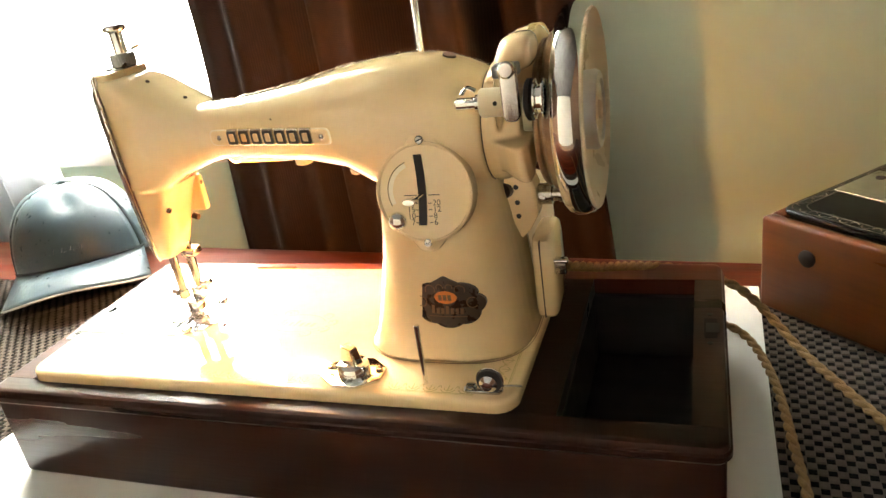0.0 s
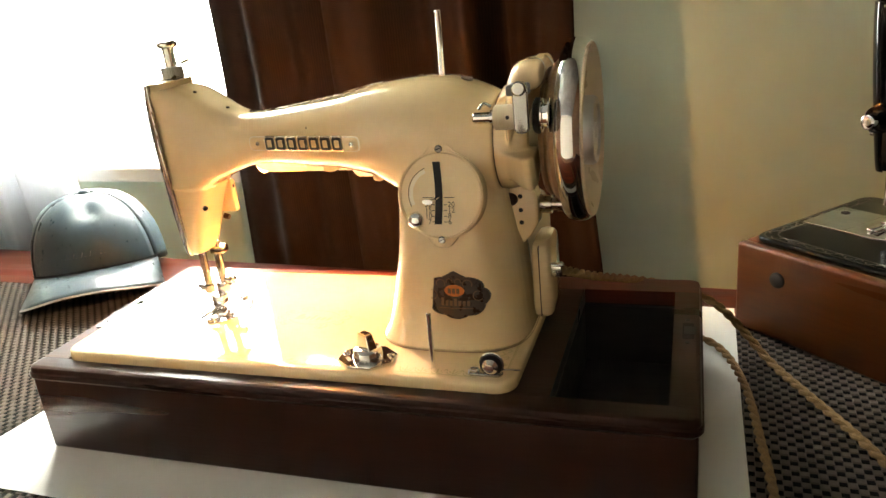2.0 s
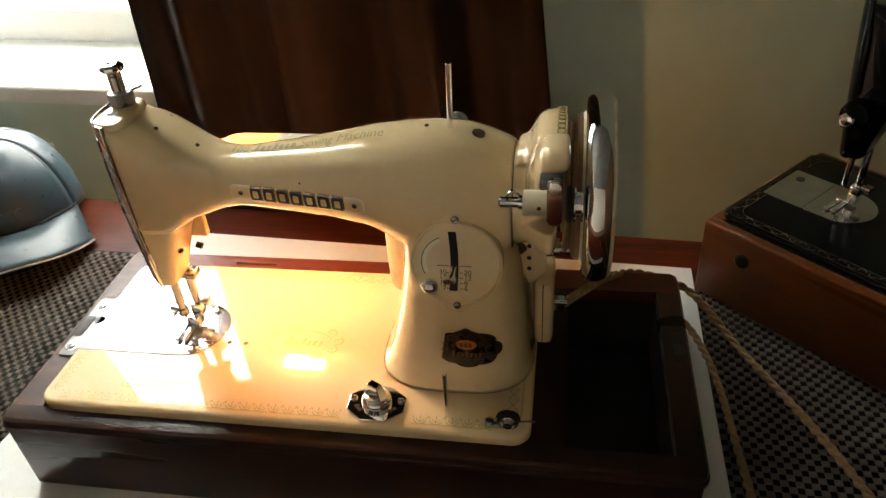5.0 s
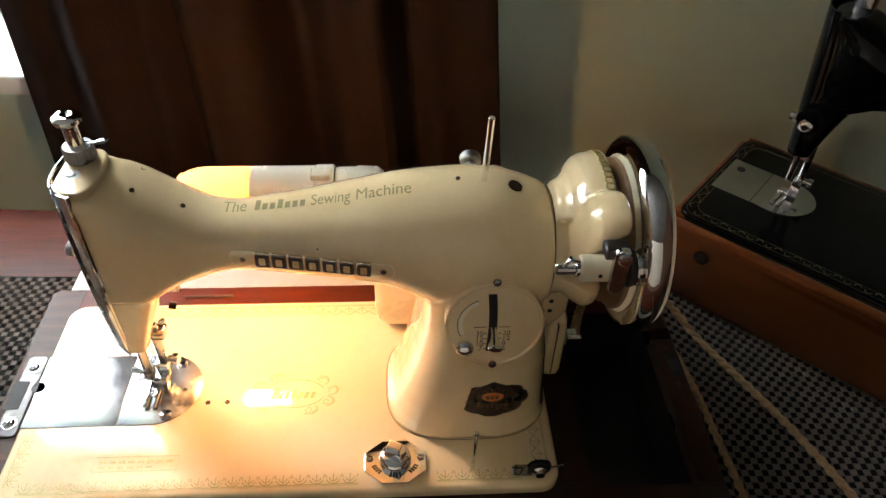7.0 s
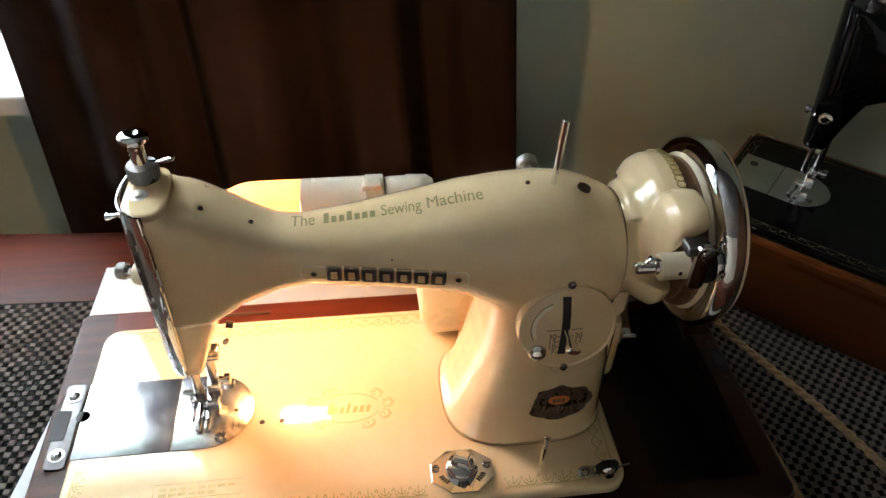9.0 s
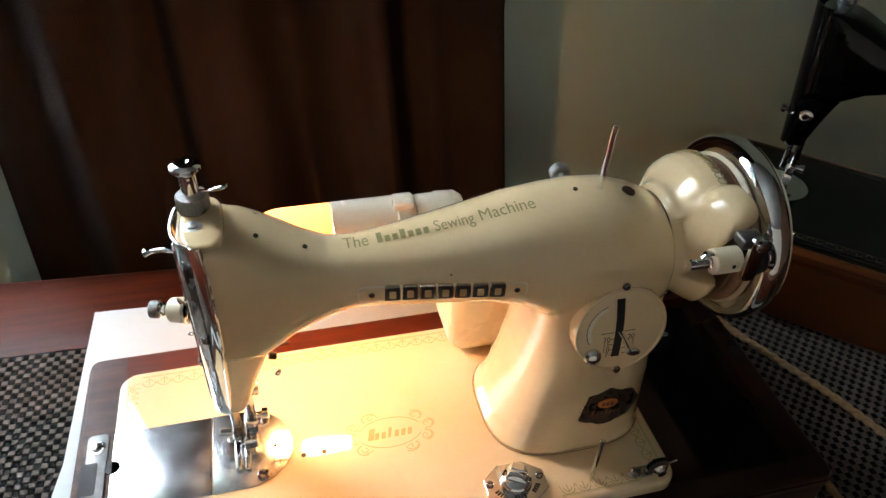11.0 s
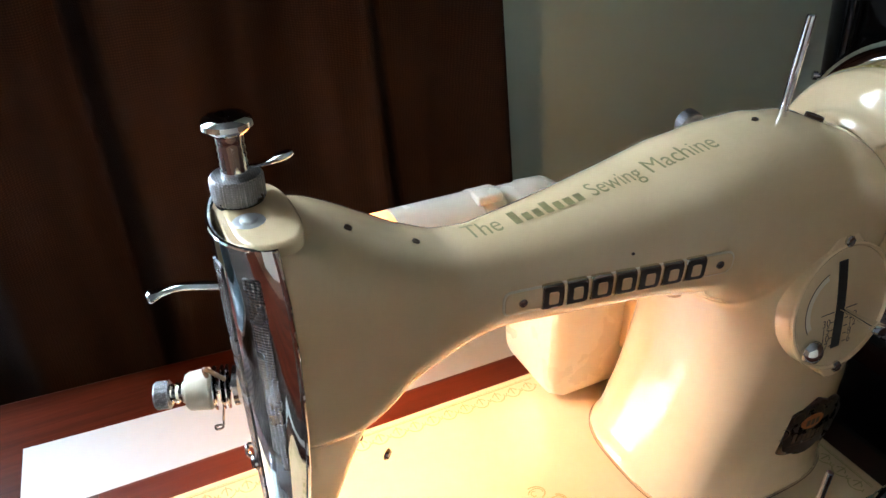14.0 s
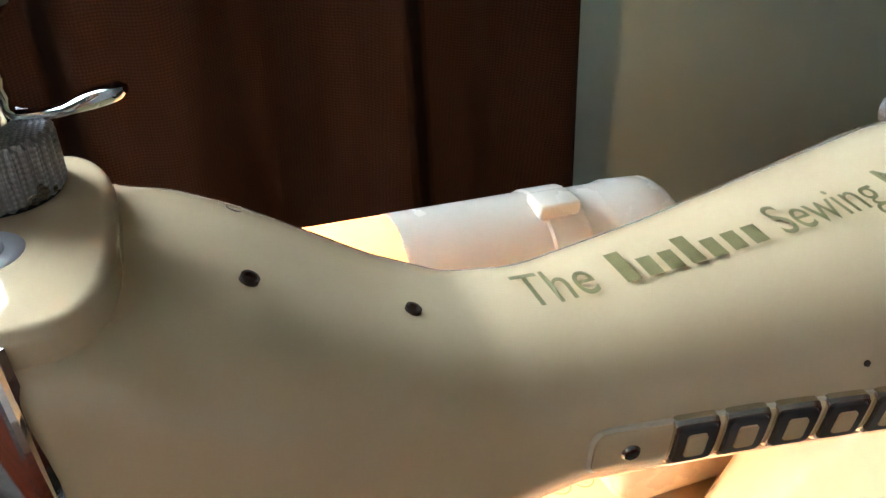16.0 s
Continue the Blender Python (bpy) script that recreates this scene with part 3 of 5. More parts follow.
def casting(mat, parent, lean=0.0):
    """Arm, head and pillar, cast in one piece."""
    bm = bmesh.new()
    loops = []
    for i in range(60):
        x = 0.092 + (0.3555 - 0.092) * i / 59
        back = 0.0018 * float(np.interp(x, (0.092, 0.104, 0.130, 0.165), (0.0, 1.0, 1.0, 0.0)))
        zt, zb, hy = arm_at(x)
        loops.append([(x, y, z) for y, z in oval(AY + back, (zt + zb) / 2, hy + back, (zt - zb) / 2, arm_e(x))])
    rings(bm, loops)
    head = ((0.906, 0.0815, 0.0965, 0.0135), (0.912, 0.0812, 0.0990, 0.0150), (0.925, 0.081, 0.1035, 0.0176), (0.940, 0.081, 0.1090, 0.0196), (0.955, 0.081, 0.1150, 0.0214), (0.9635, 0.081, 0.1195, 0.0224), (0.9650, 0.081, 0.1215, 0.0250),
            (0.972, 0.081, 0.134, 0.0254), (0.980, 0.081, 0.142, 0.0258), (0.992, 0.081, 0.141, 0.0264), (1.005, 0.081, 0.134, 0.0264), (1.018, 0.081, 0.130, 0.0262), (1.030, 0.081, 0.1215, 0.0260), (1.036, 0.081, 0.113, 0.0252), (1.0405, 0.081, 0.106, 0.0242), (1.0425, 0.081, 0.102, 0.0228))
    loops = []
    for z, x0, x1, hy in head:
        loops.append([(x, y, z) for x, y in oval((x0 + x1) / 2, AY, (x1 - x0) / 2, hy, 3.4 if z < 0.97 else 2.9)])
    rings(bm, loops)
    pillar = ((0.8503, 0.2535, 0.3705, 0.0375, 0.1405), (0.853, 0.2555, 0.3695, 0.0385, 0.1395), (0.860, 0.2595, 0.3682, 0.0395, 0.138), (0.872, 0.2635, 0.3672, 0.0398, 0.137), (0.890, 0.2685, 0.366, 0.0395, 0.136),
              (0.915, 0.2745, 0.364, 0.0392, 0.136), (0.935, 0.278, 0.361, 0.0395, 0.136), (0.955, 0.280, 0.3575, 0.0412, 0.135), (0.985, 0.283, 0.3545, 0.0455, 0.131), (1.0, 0.286, 0.352, 0.050, 0.126))
    loops = []
    for z, x0, x1, y0, y1 in pillar:
        loops.append([(x, y, z) for x, y in oval((x0 + x1) / 2, (y0 + y1) / 2, (x1 - x0) / 2, (y1 - y0) / 2, 3.0)])
    rings(bm, loops)
    for v in bm.verts:
        v.co.x -= lean * max(0.0, v.co.z - 0.905) * max(0.0, 1 - max(0.0, v.co.x - 0.085) / 0.09)
    ob = part("arm_casting", bm, mat, parent)
    return fuse(ob, 0.0013, 12)


def bed_plate(mat, parent):
    bm = outline_plate(bmesh.new(), round_rect(0.0, 0.001, 0.371, 0.1755, 0.014, 8), BED - 0.011, BED, 0.0035, 5)
    return part("bed", bm, mat, parent)


def border(bm, x0, x1, y, flip=1, along="x"):
    """A painted run of arches and darts."""
    def put(pts, w):
        ribbon(bm, [(p, q) if along == "x" else (q, p) for p, q in pts], w, BED + 0.00025)
    n = max(1, round((x1 - x0) / 0.0108))
    s = (x1 - x0) / n
    for i in range(n):
        cx = x0 + (i + 0.5) * s
        put(arc(cx, y + flip * 0.0018, s * 0.42, 200 if flip > 0 else -20, 340 if flip > 0 else -160), 0.0007)
        put(arc(cx, y + flip * 0.0018, s * 0.24, 180, 360 if flip > 0 else 0), 0.0006)
        put([(cx, y - flip * 0.002), (cx, y + flip * 0.0045)], 0.0006)
        put([(cx - s * 0.48, y + flip * 0.004), (cx - s * 0.40, y + flip * 0.0015)], 0.0006)
        put([(cx + s * 0.48, y + flip * 0.004), (cx + s * 0.40, y + flip * 0.0015)], 0.0006)
    put([(x0, y - flip * 0.0032), (x1, y - flip * 0.0032)], 0.0006)
    put([(x0, y - flip * 0.0042), (x1, y - flip * 0.0042)], 0.0003)


def screw(name, parent, p, axis, r, mat=steel, slot_dir=(1, 0, 0.35)):
    s = part(name, lathe(bmesh.new(), p, axis, [(0, r), (r * 0.35, r), (r * 0.6, r * 0.75), (r * 0.65, 0.0001)], 18), mat, parent)
    a = Vector(axis).normalized()
    d = Vector(slot_dir)
    d = (d - a * d.dot(a)).normalized()
    c = Vector(p) + a * r * 0.64
    side = a.cross(d) * r * 0.12
    bm = bmesh.new()
    lo = [c - d * r * 0.75 - side, c + d * r * 0.75 - side, c + d * r * 0.75 + side, c - d * r * 0.75 + side]
    rings(bm, [lo, [q + a * r * 0.06 for q in lo]])
    part("slot", bm, black_metal, s, smooth=False)
    return s


def sewing_machine():
    t = thing("sewing_machine", (0.19, 0.088, BED), "glossy cream enamelled sewing machine with chrome fittings and gold decals", "sewing machine")
    bed_plate(cream, t)
    casting(cream, t)
    boss = [(x, y) for x, y in oval(0.0918, AY, 0.0108, 0.0222, 2.9, 56)]
    part("head_top", outline_plate(bmesh.new(), boss, 1.0385, 1.0466, 0.0018, 5), cream, t)
    up = (0, 0, 1)
    # slide plate and needle plate
    part("slide_plate", outline_plate(bmesh.new(), [(0.0012, 0.0575), (0.066, 0.0575), (0.066, 0.1205), (0.0012, 0.1205)], BED - 0.002, BED + 0.0006, 0.0003), slide_steel, t, "scratched polished steel slide plate")
    d = [(0.0665, 0.0575), (0.088, 0.0575)] + arc(0.088, 0.089, 0.032, -90, 90, 18, 0.0315)[1:] + [(0.0665, 0.1205)]
    npl = part("needle_plate", outline_plate(bmesh.new(), d, BED - 0.002, BED + 0.0008, 0.0003), slide_steel, t, "polished half-round needle plate")
    for k in range(5):
        part("feed_dog", box(bmesh.new(), (0.078 + 0.0028 * k, 0.080, BED + 0.0006), (0.0795 + 0.0028 * k, 0.100, BED + 0.0016)), steel, npl, smooth=False)
    screw("screw", npl, (0.101, 0.112, BED + 0.0008), up, 0.0042, chrome)
    screw("screw", npl, (0.099, 0.065, BED + 0.0008), up, 0.0042, chrome)
    part("hole", lathe(bmesh.new(), (0.108, 0.087, BED + 0.0009), up, [(0, 0.0014), (0.0002, 0.0014)], 10), black_metal, npl)
    part("gauge_marks", box(box(box(bmesh.new(), (0.104, 0.0735, BED + 0.0009), (0.116, 0.0741, BED + 0.0011)), (0.106, 0.0695, BED + 0.0009), (0.1066, 0.078, BED + 0.0011)), (0.110, 0.071, BED + 0.0009), (0.1106, 0.0765, BED + 0.0011)), black_metal, npl, smooth=False)
    for x in (0.1262, 0.140):
        part("screw_hole", lathe(bmesh.new(), (x, 0.0755, BED + 0.0001), up, [(0, 0.0019), (0.0002, 0.0019)], 12), hole_mat, t)
    part("oil_hole_rim", lathe(bmesh.new(), (0.002, 0.0925, BED - 0.001), up, [(0, 0.005), (0.0016, 0.005)], 16), black_metal, t)
    ring = [(x, y, BED + 0.0004) for x, y in oval(0.312, 0.089, 0.0578, 0.0508, 3.0, 64)]
    part("pillar_seam", tube(bmesh.new(), ring + ring[:1], 0.00025, 6), brass, t, "thin brown dirt line")
    # painted decals on the bed
    bm = bmesh.new()
    border(bm, 0.016, 0.236, 0.0105)
    part("front_border_decal", bm, gold, t, "gold scroll border", smooth=False)
    bm = bmesh.new()
    border(bm, 0.288, 0.345, 0.0105)
    part("front_border_decal", bm, gold, t, "gold scroll border", smooth=False)
    bm = bmesh.new()
    border(bm, 0.016, 0.250, 0.1655, -1)
    part("back_border_decal", bm, gold, t, "gold scroll border", smooth=False)
    bm = bmesh.new()
    border(bm, 0.012, 0.052, 0.0105, 1, "y")
    part("left_border_decal", bm, gold, t, "gold scroll border", smooth=False)
    bm = bmesh.new()
    border(bm, 0.126, 0.164, 0.0105, 1, "y")
    part("left_border_decal", bm, gold, t, "gold scroll border", smooth=False)
    bm = bmesh.new()
    border(bm, 0.020, 0.070, 0.3600, -1, "y")
    part("right_border_decal", bm, gold, t, "gold scroll border", smooth=False)
    bm = bmesh.new()
    border(bm, 0.120, 0.160, 0.3600, -1, "y")
    part("right_border_decal", bm, gold, t, "gold scroll border", smooth=False)
    bm = bmesh.new()
    for k in range(10):                                  # wreath of curling leaves round the oval
        a = 360 * k / 10 + 9
        if k in (2, 7):
            continue
        side = 1 if a % 180 < 90 else -1
        cx, cy = 0.187 + 0.0265 * math.cos(radians(a)), 0.0815 + 0.0160 * math.sin(radians(a))
        ribbon(bm, arc(cx, cy, 0.0060, a - 110 * side, a + 60 * side, 8, 0.0042), 0.0008, BED + 0.0003)
        ribbon(bm, arc(cx + 0.001, cy, 0.0040, a - 60 * side, a + 120 * side, 8, 0.0028), 0.0006, BED + 0.0003)
        ribbon(bm, arc(cx, cy, 0.0016, a, a + 250, 6), 0.0006, BED + 0.0003)
    ribbon(bm, arc(0.187, 0.0815, 0.0225, 20, 160, 20, 0.0125), 0.0007, BED + 0.0003)
    ribbon(bm, arc(0.187, 0.0815, 0.0225, 200, 340, 20, 0.0125), 0.0007, BED + 0.0003)
    for k, (w, h) in enumerate(((0.0042, 0.0095), (0.003, 0.0055), (0.003, 0.0055), (0.0022, 0.0085), (0.003, 0.0055), (0.003, 0.0055), (0.003, 0.0055))):
        x = 0.1705 + 0.0047 * k
        v = [bm.verts.new((x + dx + 0.25 * dy, 0.077 + dy, BED + 0.0003)) for dx, dy in ((0, 0), (w, 0), (w, h), (0, h))]
        bm.faces.new(v)
    part("medallion_decal", bm, gold, t, "gold oval wreath emblem", smooth=False)
    bm = bmesh.new()
    fr = [(0.060, 0.0215), (0.116, 0.0215), (0.116, 0.0325), (0.060, 0.0325), (0.060, 0.0215)]
    ribbon(bm, fr, 0.0006, BED + 0.0003)
    for y, n in ((0.0285, 8), (0.0245, 6)):
        for k in range(n):
            ribbon(bm, [(0.0635 + k * 0.0062, y), (0.0682 + k * 0.0062, y)], 0.0022, BED + 0.0003)
    part("maker_plate_decal", bm, gold, t, smooth=False)
    # oil holes of the arm
    for x, y, z, ax in ((0.1425, 0.0845, 1.0239, (0.42, -0.05, 1)), (0.1178, 0.0820, 1.0372, (0.50, -0.15, 1)), (0.300, 0.0885, 1.0384, (0, 0, 1)), (0.1182, 0.1045, 1.0354, (0.6, 0.35, 1))):
        part("oil_hole", lathe(bmesh.new(), Vector((x, y, z)) - Vector(ax).normalized() * 0.0010, ax, [(0, 0.0014), (0.0012, 0.0014), (0.0012, 0.0010), (0.0006, 0.0007)], 14), hole_mat, t)
    part("oil_hole", lathe(bmesh.new(), (0.333, 0.086, 1.0336), (0.30, -0.06, 1), [(0, 0.0042), (0.0013, 0.0042), (0.0013, 0.0034), (0.0008, 0.0030)], 20), hole_mat, t)
    # spool pins
    part("spool_pin", rod(bmesh.new(), (0.315, 0.088, 1.035), (0.3165, 0.0865, 1.080), 0.0019), chrome, t)
    part("lower_spool_pin", rod(bmesh.new(), (0.3122, 0.0155, BED), (0.3128, 0.0155, BED + 0.0415), 0.0017), chrome, t)
    # name plate: frame, blocks in place of the maker's name, screws
    npt = name_plate(t)
    arm_script(t)
    stitch_dial(t)
    badge(t)
    drop_feed_switch(t)
    bobbin_tension(t)
    head_fittings(t)
    hand_wheel(t)
    winder(t)
    lamp(t)
    motor(t)
    return t


def on_arm(u, v):
    """Name plate frame: u along the arm, v up, on the front of the arm."""
    x = 0.1665 + u
    zt, zb, hy = arm_at(x)
    z = 0.9942 + v
    cz, hz = (zt + zb) / 2, (zt - zb) / 2
    k = max(0.0, 1 - abs((z - cz) / hz) ** 2.3) ** (1 / 2.3)
    return Vector((x, AY - hy * k, z))


def draped(bm, lift):
    for v in bm.verts:
        p = on_arm(v.co.x, v.co.y)
        v.co = p + Vector((-0.14, -0.99, 0)) * (lift + v.co.z)
    return bm


def grid_plate(x0, x1, y0, y1, h, nx=12, ny=4, r=0.0):
    """A thin plate with eased edges; r rounds its ends."""
    bm = bmesh.new()
    us = [i / nx for i in range(nx + 1)]
    if r:
        ends = [r / (x1 - x0) * k for k in (0.0, 0.04, 0.12, 0.25, 0.45, 0.7)]
        us = ends + [e for e in us if ends[-1] < e < 1 - ends[-1]] + [1 - e for e in ends[::-1]]
    loops = []
    for u in us:
        x = x0 + (x1 - x0) * u
        d = min(x - x0, x1 - x, r)
        q = (r - math.sqrt(max(0.0, r * r - (r - d) ** 2))) * 0.98 if r else 0.0
        a, b = y0 + q, y1 - q
        loops.append([(x, a, -0.001), (x, a, h * 0.6), (x, a + (b - a) * 0.06, h)] + [(x, a + (b - a) * k / ny, h) for k in range(1, ny)] + [(x, b - (b - a) * 0.06, h), (x, b, h * 0.6), (x, b, -0.001)])
    return rings(bm, loops)


def name_plate(t):
    pl = part("name_plate", draped(grid_plate(0.002, 0.0955, 0.0, 0.0095, 0.0008, 24, 4, 0.0030), 0.0003), cream, t, "cream name plate with raised dark blocks edged in nickel")
    part("plate_edge", draped(grid_plate(0.0012, 0.0963, -0.0006, 0.0101, 0.0004, 24, 4, 0.0034), 0.0002), cream_dark, pl)
    for k in range(7):
        x = 0.0162 + k * 0.00975
        part("letter_edge", draped(grid_plate(x, x + 0.0086, -0.0005, 0.0105, 0.0014, 4, 3, 0.0012), 0.0003), silver_letter, pl)
        part("letter_block", draped(grid_plate(x + 0.0006, x + 0.0080, 0.0002, 0.0098, 0.0018, 4, 3, 0.0012), 0.0003), letter_grey, pl)
        part("letter_slot", draped(grid_plate(x + 0.0024, x + 0.0062, 0.0021, 0.0080, 0.0021, 4, 3, 0.0008), 0.0003), cream, pl)
    for u in (0.0088, 0.0900):
        p = on_arm(u, 0.0048)
        screw("screw", pl, p + Vector((0, -0.0006, 0)), (-0.14, -0.99, 0), 0.0018)
    part("mark", lathe(bmesh.new(), arm_point(0.2195, 18, -0.0002), (0, -1, 0.4), [(0, 0.0007), (0.0004, 0.0006)], 8), hole_mat, t)
    return pl


def arm_script(t):
    """Gold lettering along the top of the arm; the maker's name is a row of plain bars."""
    def lay(bm, x0):
        for v in bm.verts:
            x = x0 + v.co.x
            zt, zb, hy = arm_at(x)
            y = 0.0839 - (x - 0.165) * 0.046 + v.co.y * 1.06
            z = (zt + zb) / 2 + (zt - zb) / 2 * max(0.0, 1 - abs((y - AY) / hy) ** 2.3) ** (1 / 2.3)
            v.co = (x, y, z + 0.0006)
        return bm

    def word(text, x0, x1, size):
        bm = glyphs(text, size)
        w = max(v.co.x for v in bm.verts)
        for v in bm.verts:
            v.co.x *= (x1 - x0) / w
        bmesh.ops.triangulate(bm, faces=bm.faces[:])
        return lay(bm, x0)
    part("arm_lettering", word("The", 0.1635, 0.1775, 0.0135), script_gold, t, "gold lettering", smooth=False)
    for k, h in enumerate((0.0075, 0.0045, 0.0045, 0.0068, 0.0045, 0.0045, 0.0045)):
        x = 0.1825 + 0.0044 * k
        bm = bmesh.new()
        v = [bm.verts.new((x - 0.1825 + p, q, 0)) for p, q in ((0, 0.0002), (0.0029, 0.0002), (0.0029, h * 1.15), (0, h * 1.15))]
        bm.faces.new(v)
        part("arm_name_bar", lay(bm, 0.1825), script_gold, t, smooth=False)
    part("arm_lettering", word("Sewing", 0.2150, 0.2380, 0.0125), script_gold, t, "gold lettering", smooth=False)
    part("arm_lettering", word("Machine", 0.2408, 0.2730, 0.0130), script_gold, t, "gold lettering", smooth=False)


DIAL = pose(0.3215, 0.0425, 0.965, 90 - 11, 0, 0)      # local: x along, y up, z out of the face


def faced(bm, m):
    bm.transform(m)
    return bm


def stitch_dial(t):
    pts = []
    for k in range(72):
        a = radians(360 * k / 72)
        ear = math.exp(-((abs(math.sin(a)) - 1) / 0.035) ** 2)
        r = 0.0298 + 0.0052 * ear
        pts.append((r * math.cos(a), r * math.sin(a)))
    dial = part("stitch_dial", faced(outline_plate(bmesh.new(), pts, -0.006, 0.0022, 0.0012), DIAL), cream, t, "round cream stitch-length plate with black figures")
    bm = bmesh.new()
    loops = []
    for q, z in ((0.0298, 0.0020), (0.0297, 0.0030), (0.0288, 0.0034), (0.0279, 0.0029), (0.0276, 0.0020)):
        loops.append([(q * math.cos(2 * math.pi * k / 64), q * math.sin(2 * math.pi * k / 64), z) for k in range(64)])
    part("dial_rim", faced(rings(bm, loops, caps=False), DIAL), cream, dial)
    slot = [(-0.0022 + 0.0012 * math.sin(k / 9 * 3.1), -0.019 + 0.0046 * k) for k in range(10)]
    bm = bmesh.new()
    lo = [(x - 0.0025, y, 0.0023) for x, y in slot] + [(x + 0.0025, y, 0.0023) for x, y in slot[::-1]]
    rings(bm, [lo, [(x, y, 0.0027) for x, y, _ in lo]])
    part("dial_slot", faced(bm, DIAL), black_metal, dial, smooth=False)
    bm = bmesh.new()
    ribbon(bm, arc(-0.004, 0.001, 0.0165, 112, 205, 14), 0.0026, 0.0026)
    part("groove", faced(bm, DIAL), cream_dark, dial)
    for a0, a1, w in ((110, 207, 0.0005),):
        bm = bmesh.new()
        ribbon(bm, arc(-0.004, 0.001, 0.0182, a0, a1, 14), w, 0.0028)
        part("groove_edge", faced(bm, DIAL), hole_mat, dial)
    bm = bmesh.new()
    ribbon(bm, [(-0.0125, -0.0012), (-0.0045, -0.0012)], 0.0005, 0.0025)
    ribbon(bm, [(0.0025, -0.0012), (0.0095, -0.0012)], 0.0005, 0.0025)
    for k in range(4):
        for x in (-0.0052, 0.0032):
            ribbon(bm, [(x - 0.0011, -0.006 - 0.0038 * k), (x + 0.0011, -0.006 - 0.0038 * k)], 0.0005, 0.0025)
    part("dial_lines", faced(bm, DIAL), ink, dial, smooth=False)
    for k, (a, b) in enumerate((("30", "20"), ("15", "12"), ("10", "8"), ("7", "6"))):
        for text, x in ((a, -0.0112 + (0.002 if len(a) == 1 else 0)), (b, 0.0048)):
            g = glyphs(text, 0.0050)
            bmesh.ops.translate(g, verts=g.verts[:], vec=(x, -0.0074 - 0.0038 * k, 0.0025))
            part("figure", faced(g, DIAL), ink, dial, smooth=False)
    for y in (0.0305, -0.0295):
        p = DIAL @ Vector((0.0, y, 0.0022))
        screw("screw", dial, p, DIAL.to_3x3() @ Vector((0, 0, 1)), 0.0026)
    out = DIAL.to_3x3() @ Vector((0, 0, 1))
    lever = part("feed_lever", tube(bmesh.new(), smooth_line([DIAL @ Vector((-0.001, 0.000, 0.001)), DIAL @ Vector((-0.001, -0.001, 0.010)), DIAL @ Vector((-0.0015, -0.0015, 0.017)), DIAL @ Vector((-0.0018, -0.002, 0.0235))], 4), [0.0014, 0.0015, 0.0016, 0.0017, 0.0018, 0.0020, 0.0023, 0.0027, 0.0033, 0.0040, 0.0044, 0.0044, 0.0036], 12, 0.45), chrome, dial)
    k0 = Vector((0.304, 0.0425, 0.9485)) + out * 0.001
    part("stop_knob", lathe(bmesh.new(), k0, out, [(-0.004, 0.0022), (0.002, 0.0022), (0.002, 0.0042), (0.0034, 0.0054), (0.0052, 0.0058), (0.0070, 0.0054), (0.0086, 0.0041), (0.0095, 0.0022), (0.0097, 0.0003)], 24), chrome, dial)


def badge(t):
    m = pose(0.325, 0.0392, 0.8935, 90 - 1, 0, 0)
    pts = []
    for k in range(96):
        a = radians(360 * k / 96)
        r = 0.93 + 0.10 * abs(math.cos(4 * a)) ** 0.8
        pts.append((0.0236 * r * math.cos(a), 0.0164 * r * math.sin(a) + (0.0018 * math.exp(-((a - math.pi / 2) / 0.12) ** 2))))

    def bend(bm):
        for v in bm.verts:
            v.co.z -= 5.5 * v.co.x ** 2 + 14 * abs(v.co.x) ** 3
        return faced(bm, m)
    bm = bmesh.new()
    b = bmesh.new()
    loops = [[(x * s, y * s, z) for x, y in pts] for s, z in ((1, -0.002), (1, 0.0007), (0.97, 0.0011), (0.7, 0.0011), (0.45, 0.0011), (0.2, 0.0011), (0.02, 0.0011))]
    rings(b, loops)
    ob = part("badge", bend(b), badge_mat, t, "dark brown scalloped badge with an orange oval")
    bm = bmesh.new()
    loops = [[(0.0072 * s * math.cos(k * math.pi / 12), 0.0046 + 0.0043 * s * math.sin(k * math.pi / 12), z) for k in range(24)] for s, z in ((1, 0.0009), (1, 0.0014), (0.5, 0.0015), (0.02, 0.0015))]
    part("oval", bend(rings(bm, loops)), badge_oval, ob)
    bm = bmesh.new()
    for k in range(3):
        ribbon(bm, [(-0.0045 + k * 0.003, 0.0046), (-0.0022 + k * 0.003, 0.0046)], 0.0038, 0.0017)
    for k, h in enumerate((0.006, 0.004, 0.004, 0.0056, 0.004, 0.004, 0.004)):
        x = -0.0105 + k * 0.0031
        v = [bm.verts.new((x + a, -0.0068 + q, 0.0013)) for a, q in ((0, 0), (0.0021, 0), (0.0026, h), (0.0005, h))]
        bm.faces.new(v)
    ribbon(bm, [(-0.0125, -0.0085), (-0.004, -0.0085), (0.004, -0.0085), (0.0125, -0.0085)], 0.0005, 0.0013)
    for s in (-1, 1):
        ribbon(bm, [(s * x, y) for x, y in arc(0.0165, 0.001, 0.0035, 60, 320, 10)], 0.0006, 0.0013)
        ribbon(bm, [(s * x, y) for x, y in arc(0.0095, 0.0095, 0.0032, -30, 210, 10)], 0.0006, 0.0013)
        ribbon(bm, [(s * x, y) for x, y in arc(0.0030, 0.0112, 0.0022, -20, 200, 8)], 0.0006, 0.0013)
    part("badge_lines", bend(bm), badge_line, ob, smooth=False)


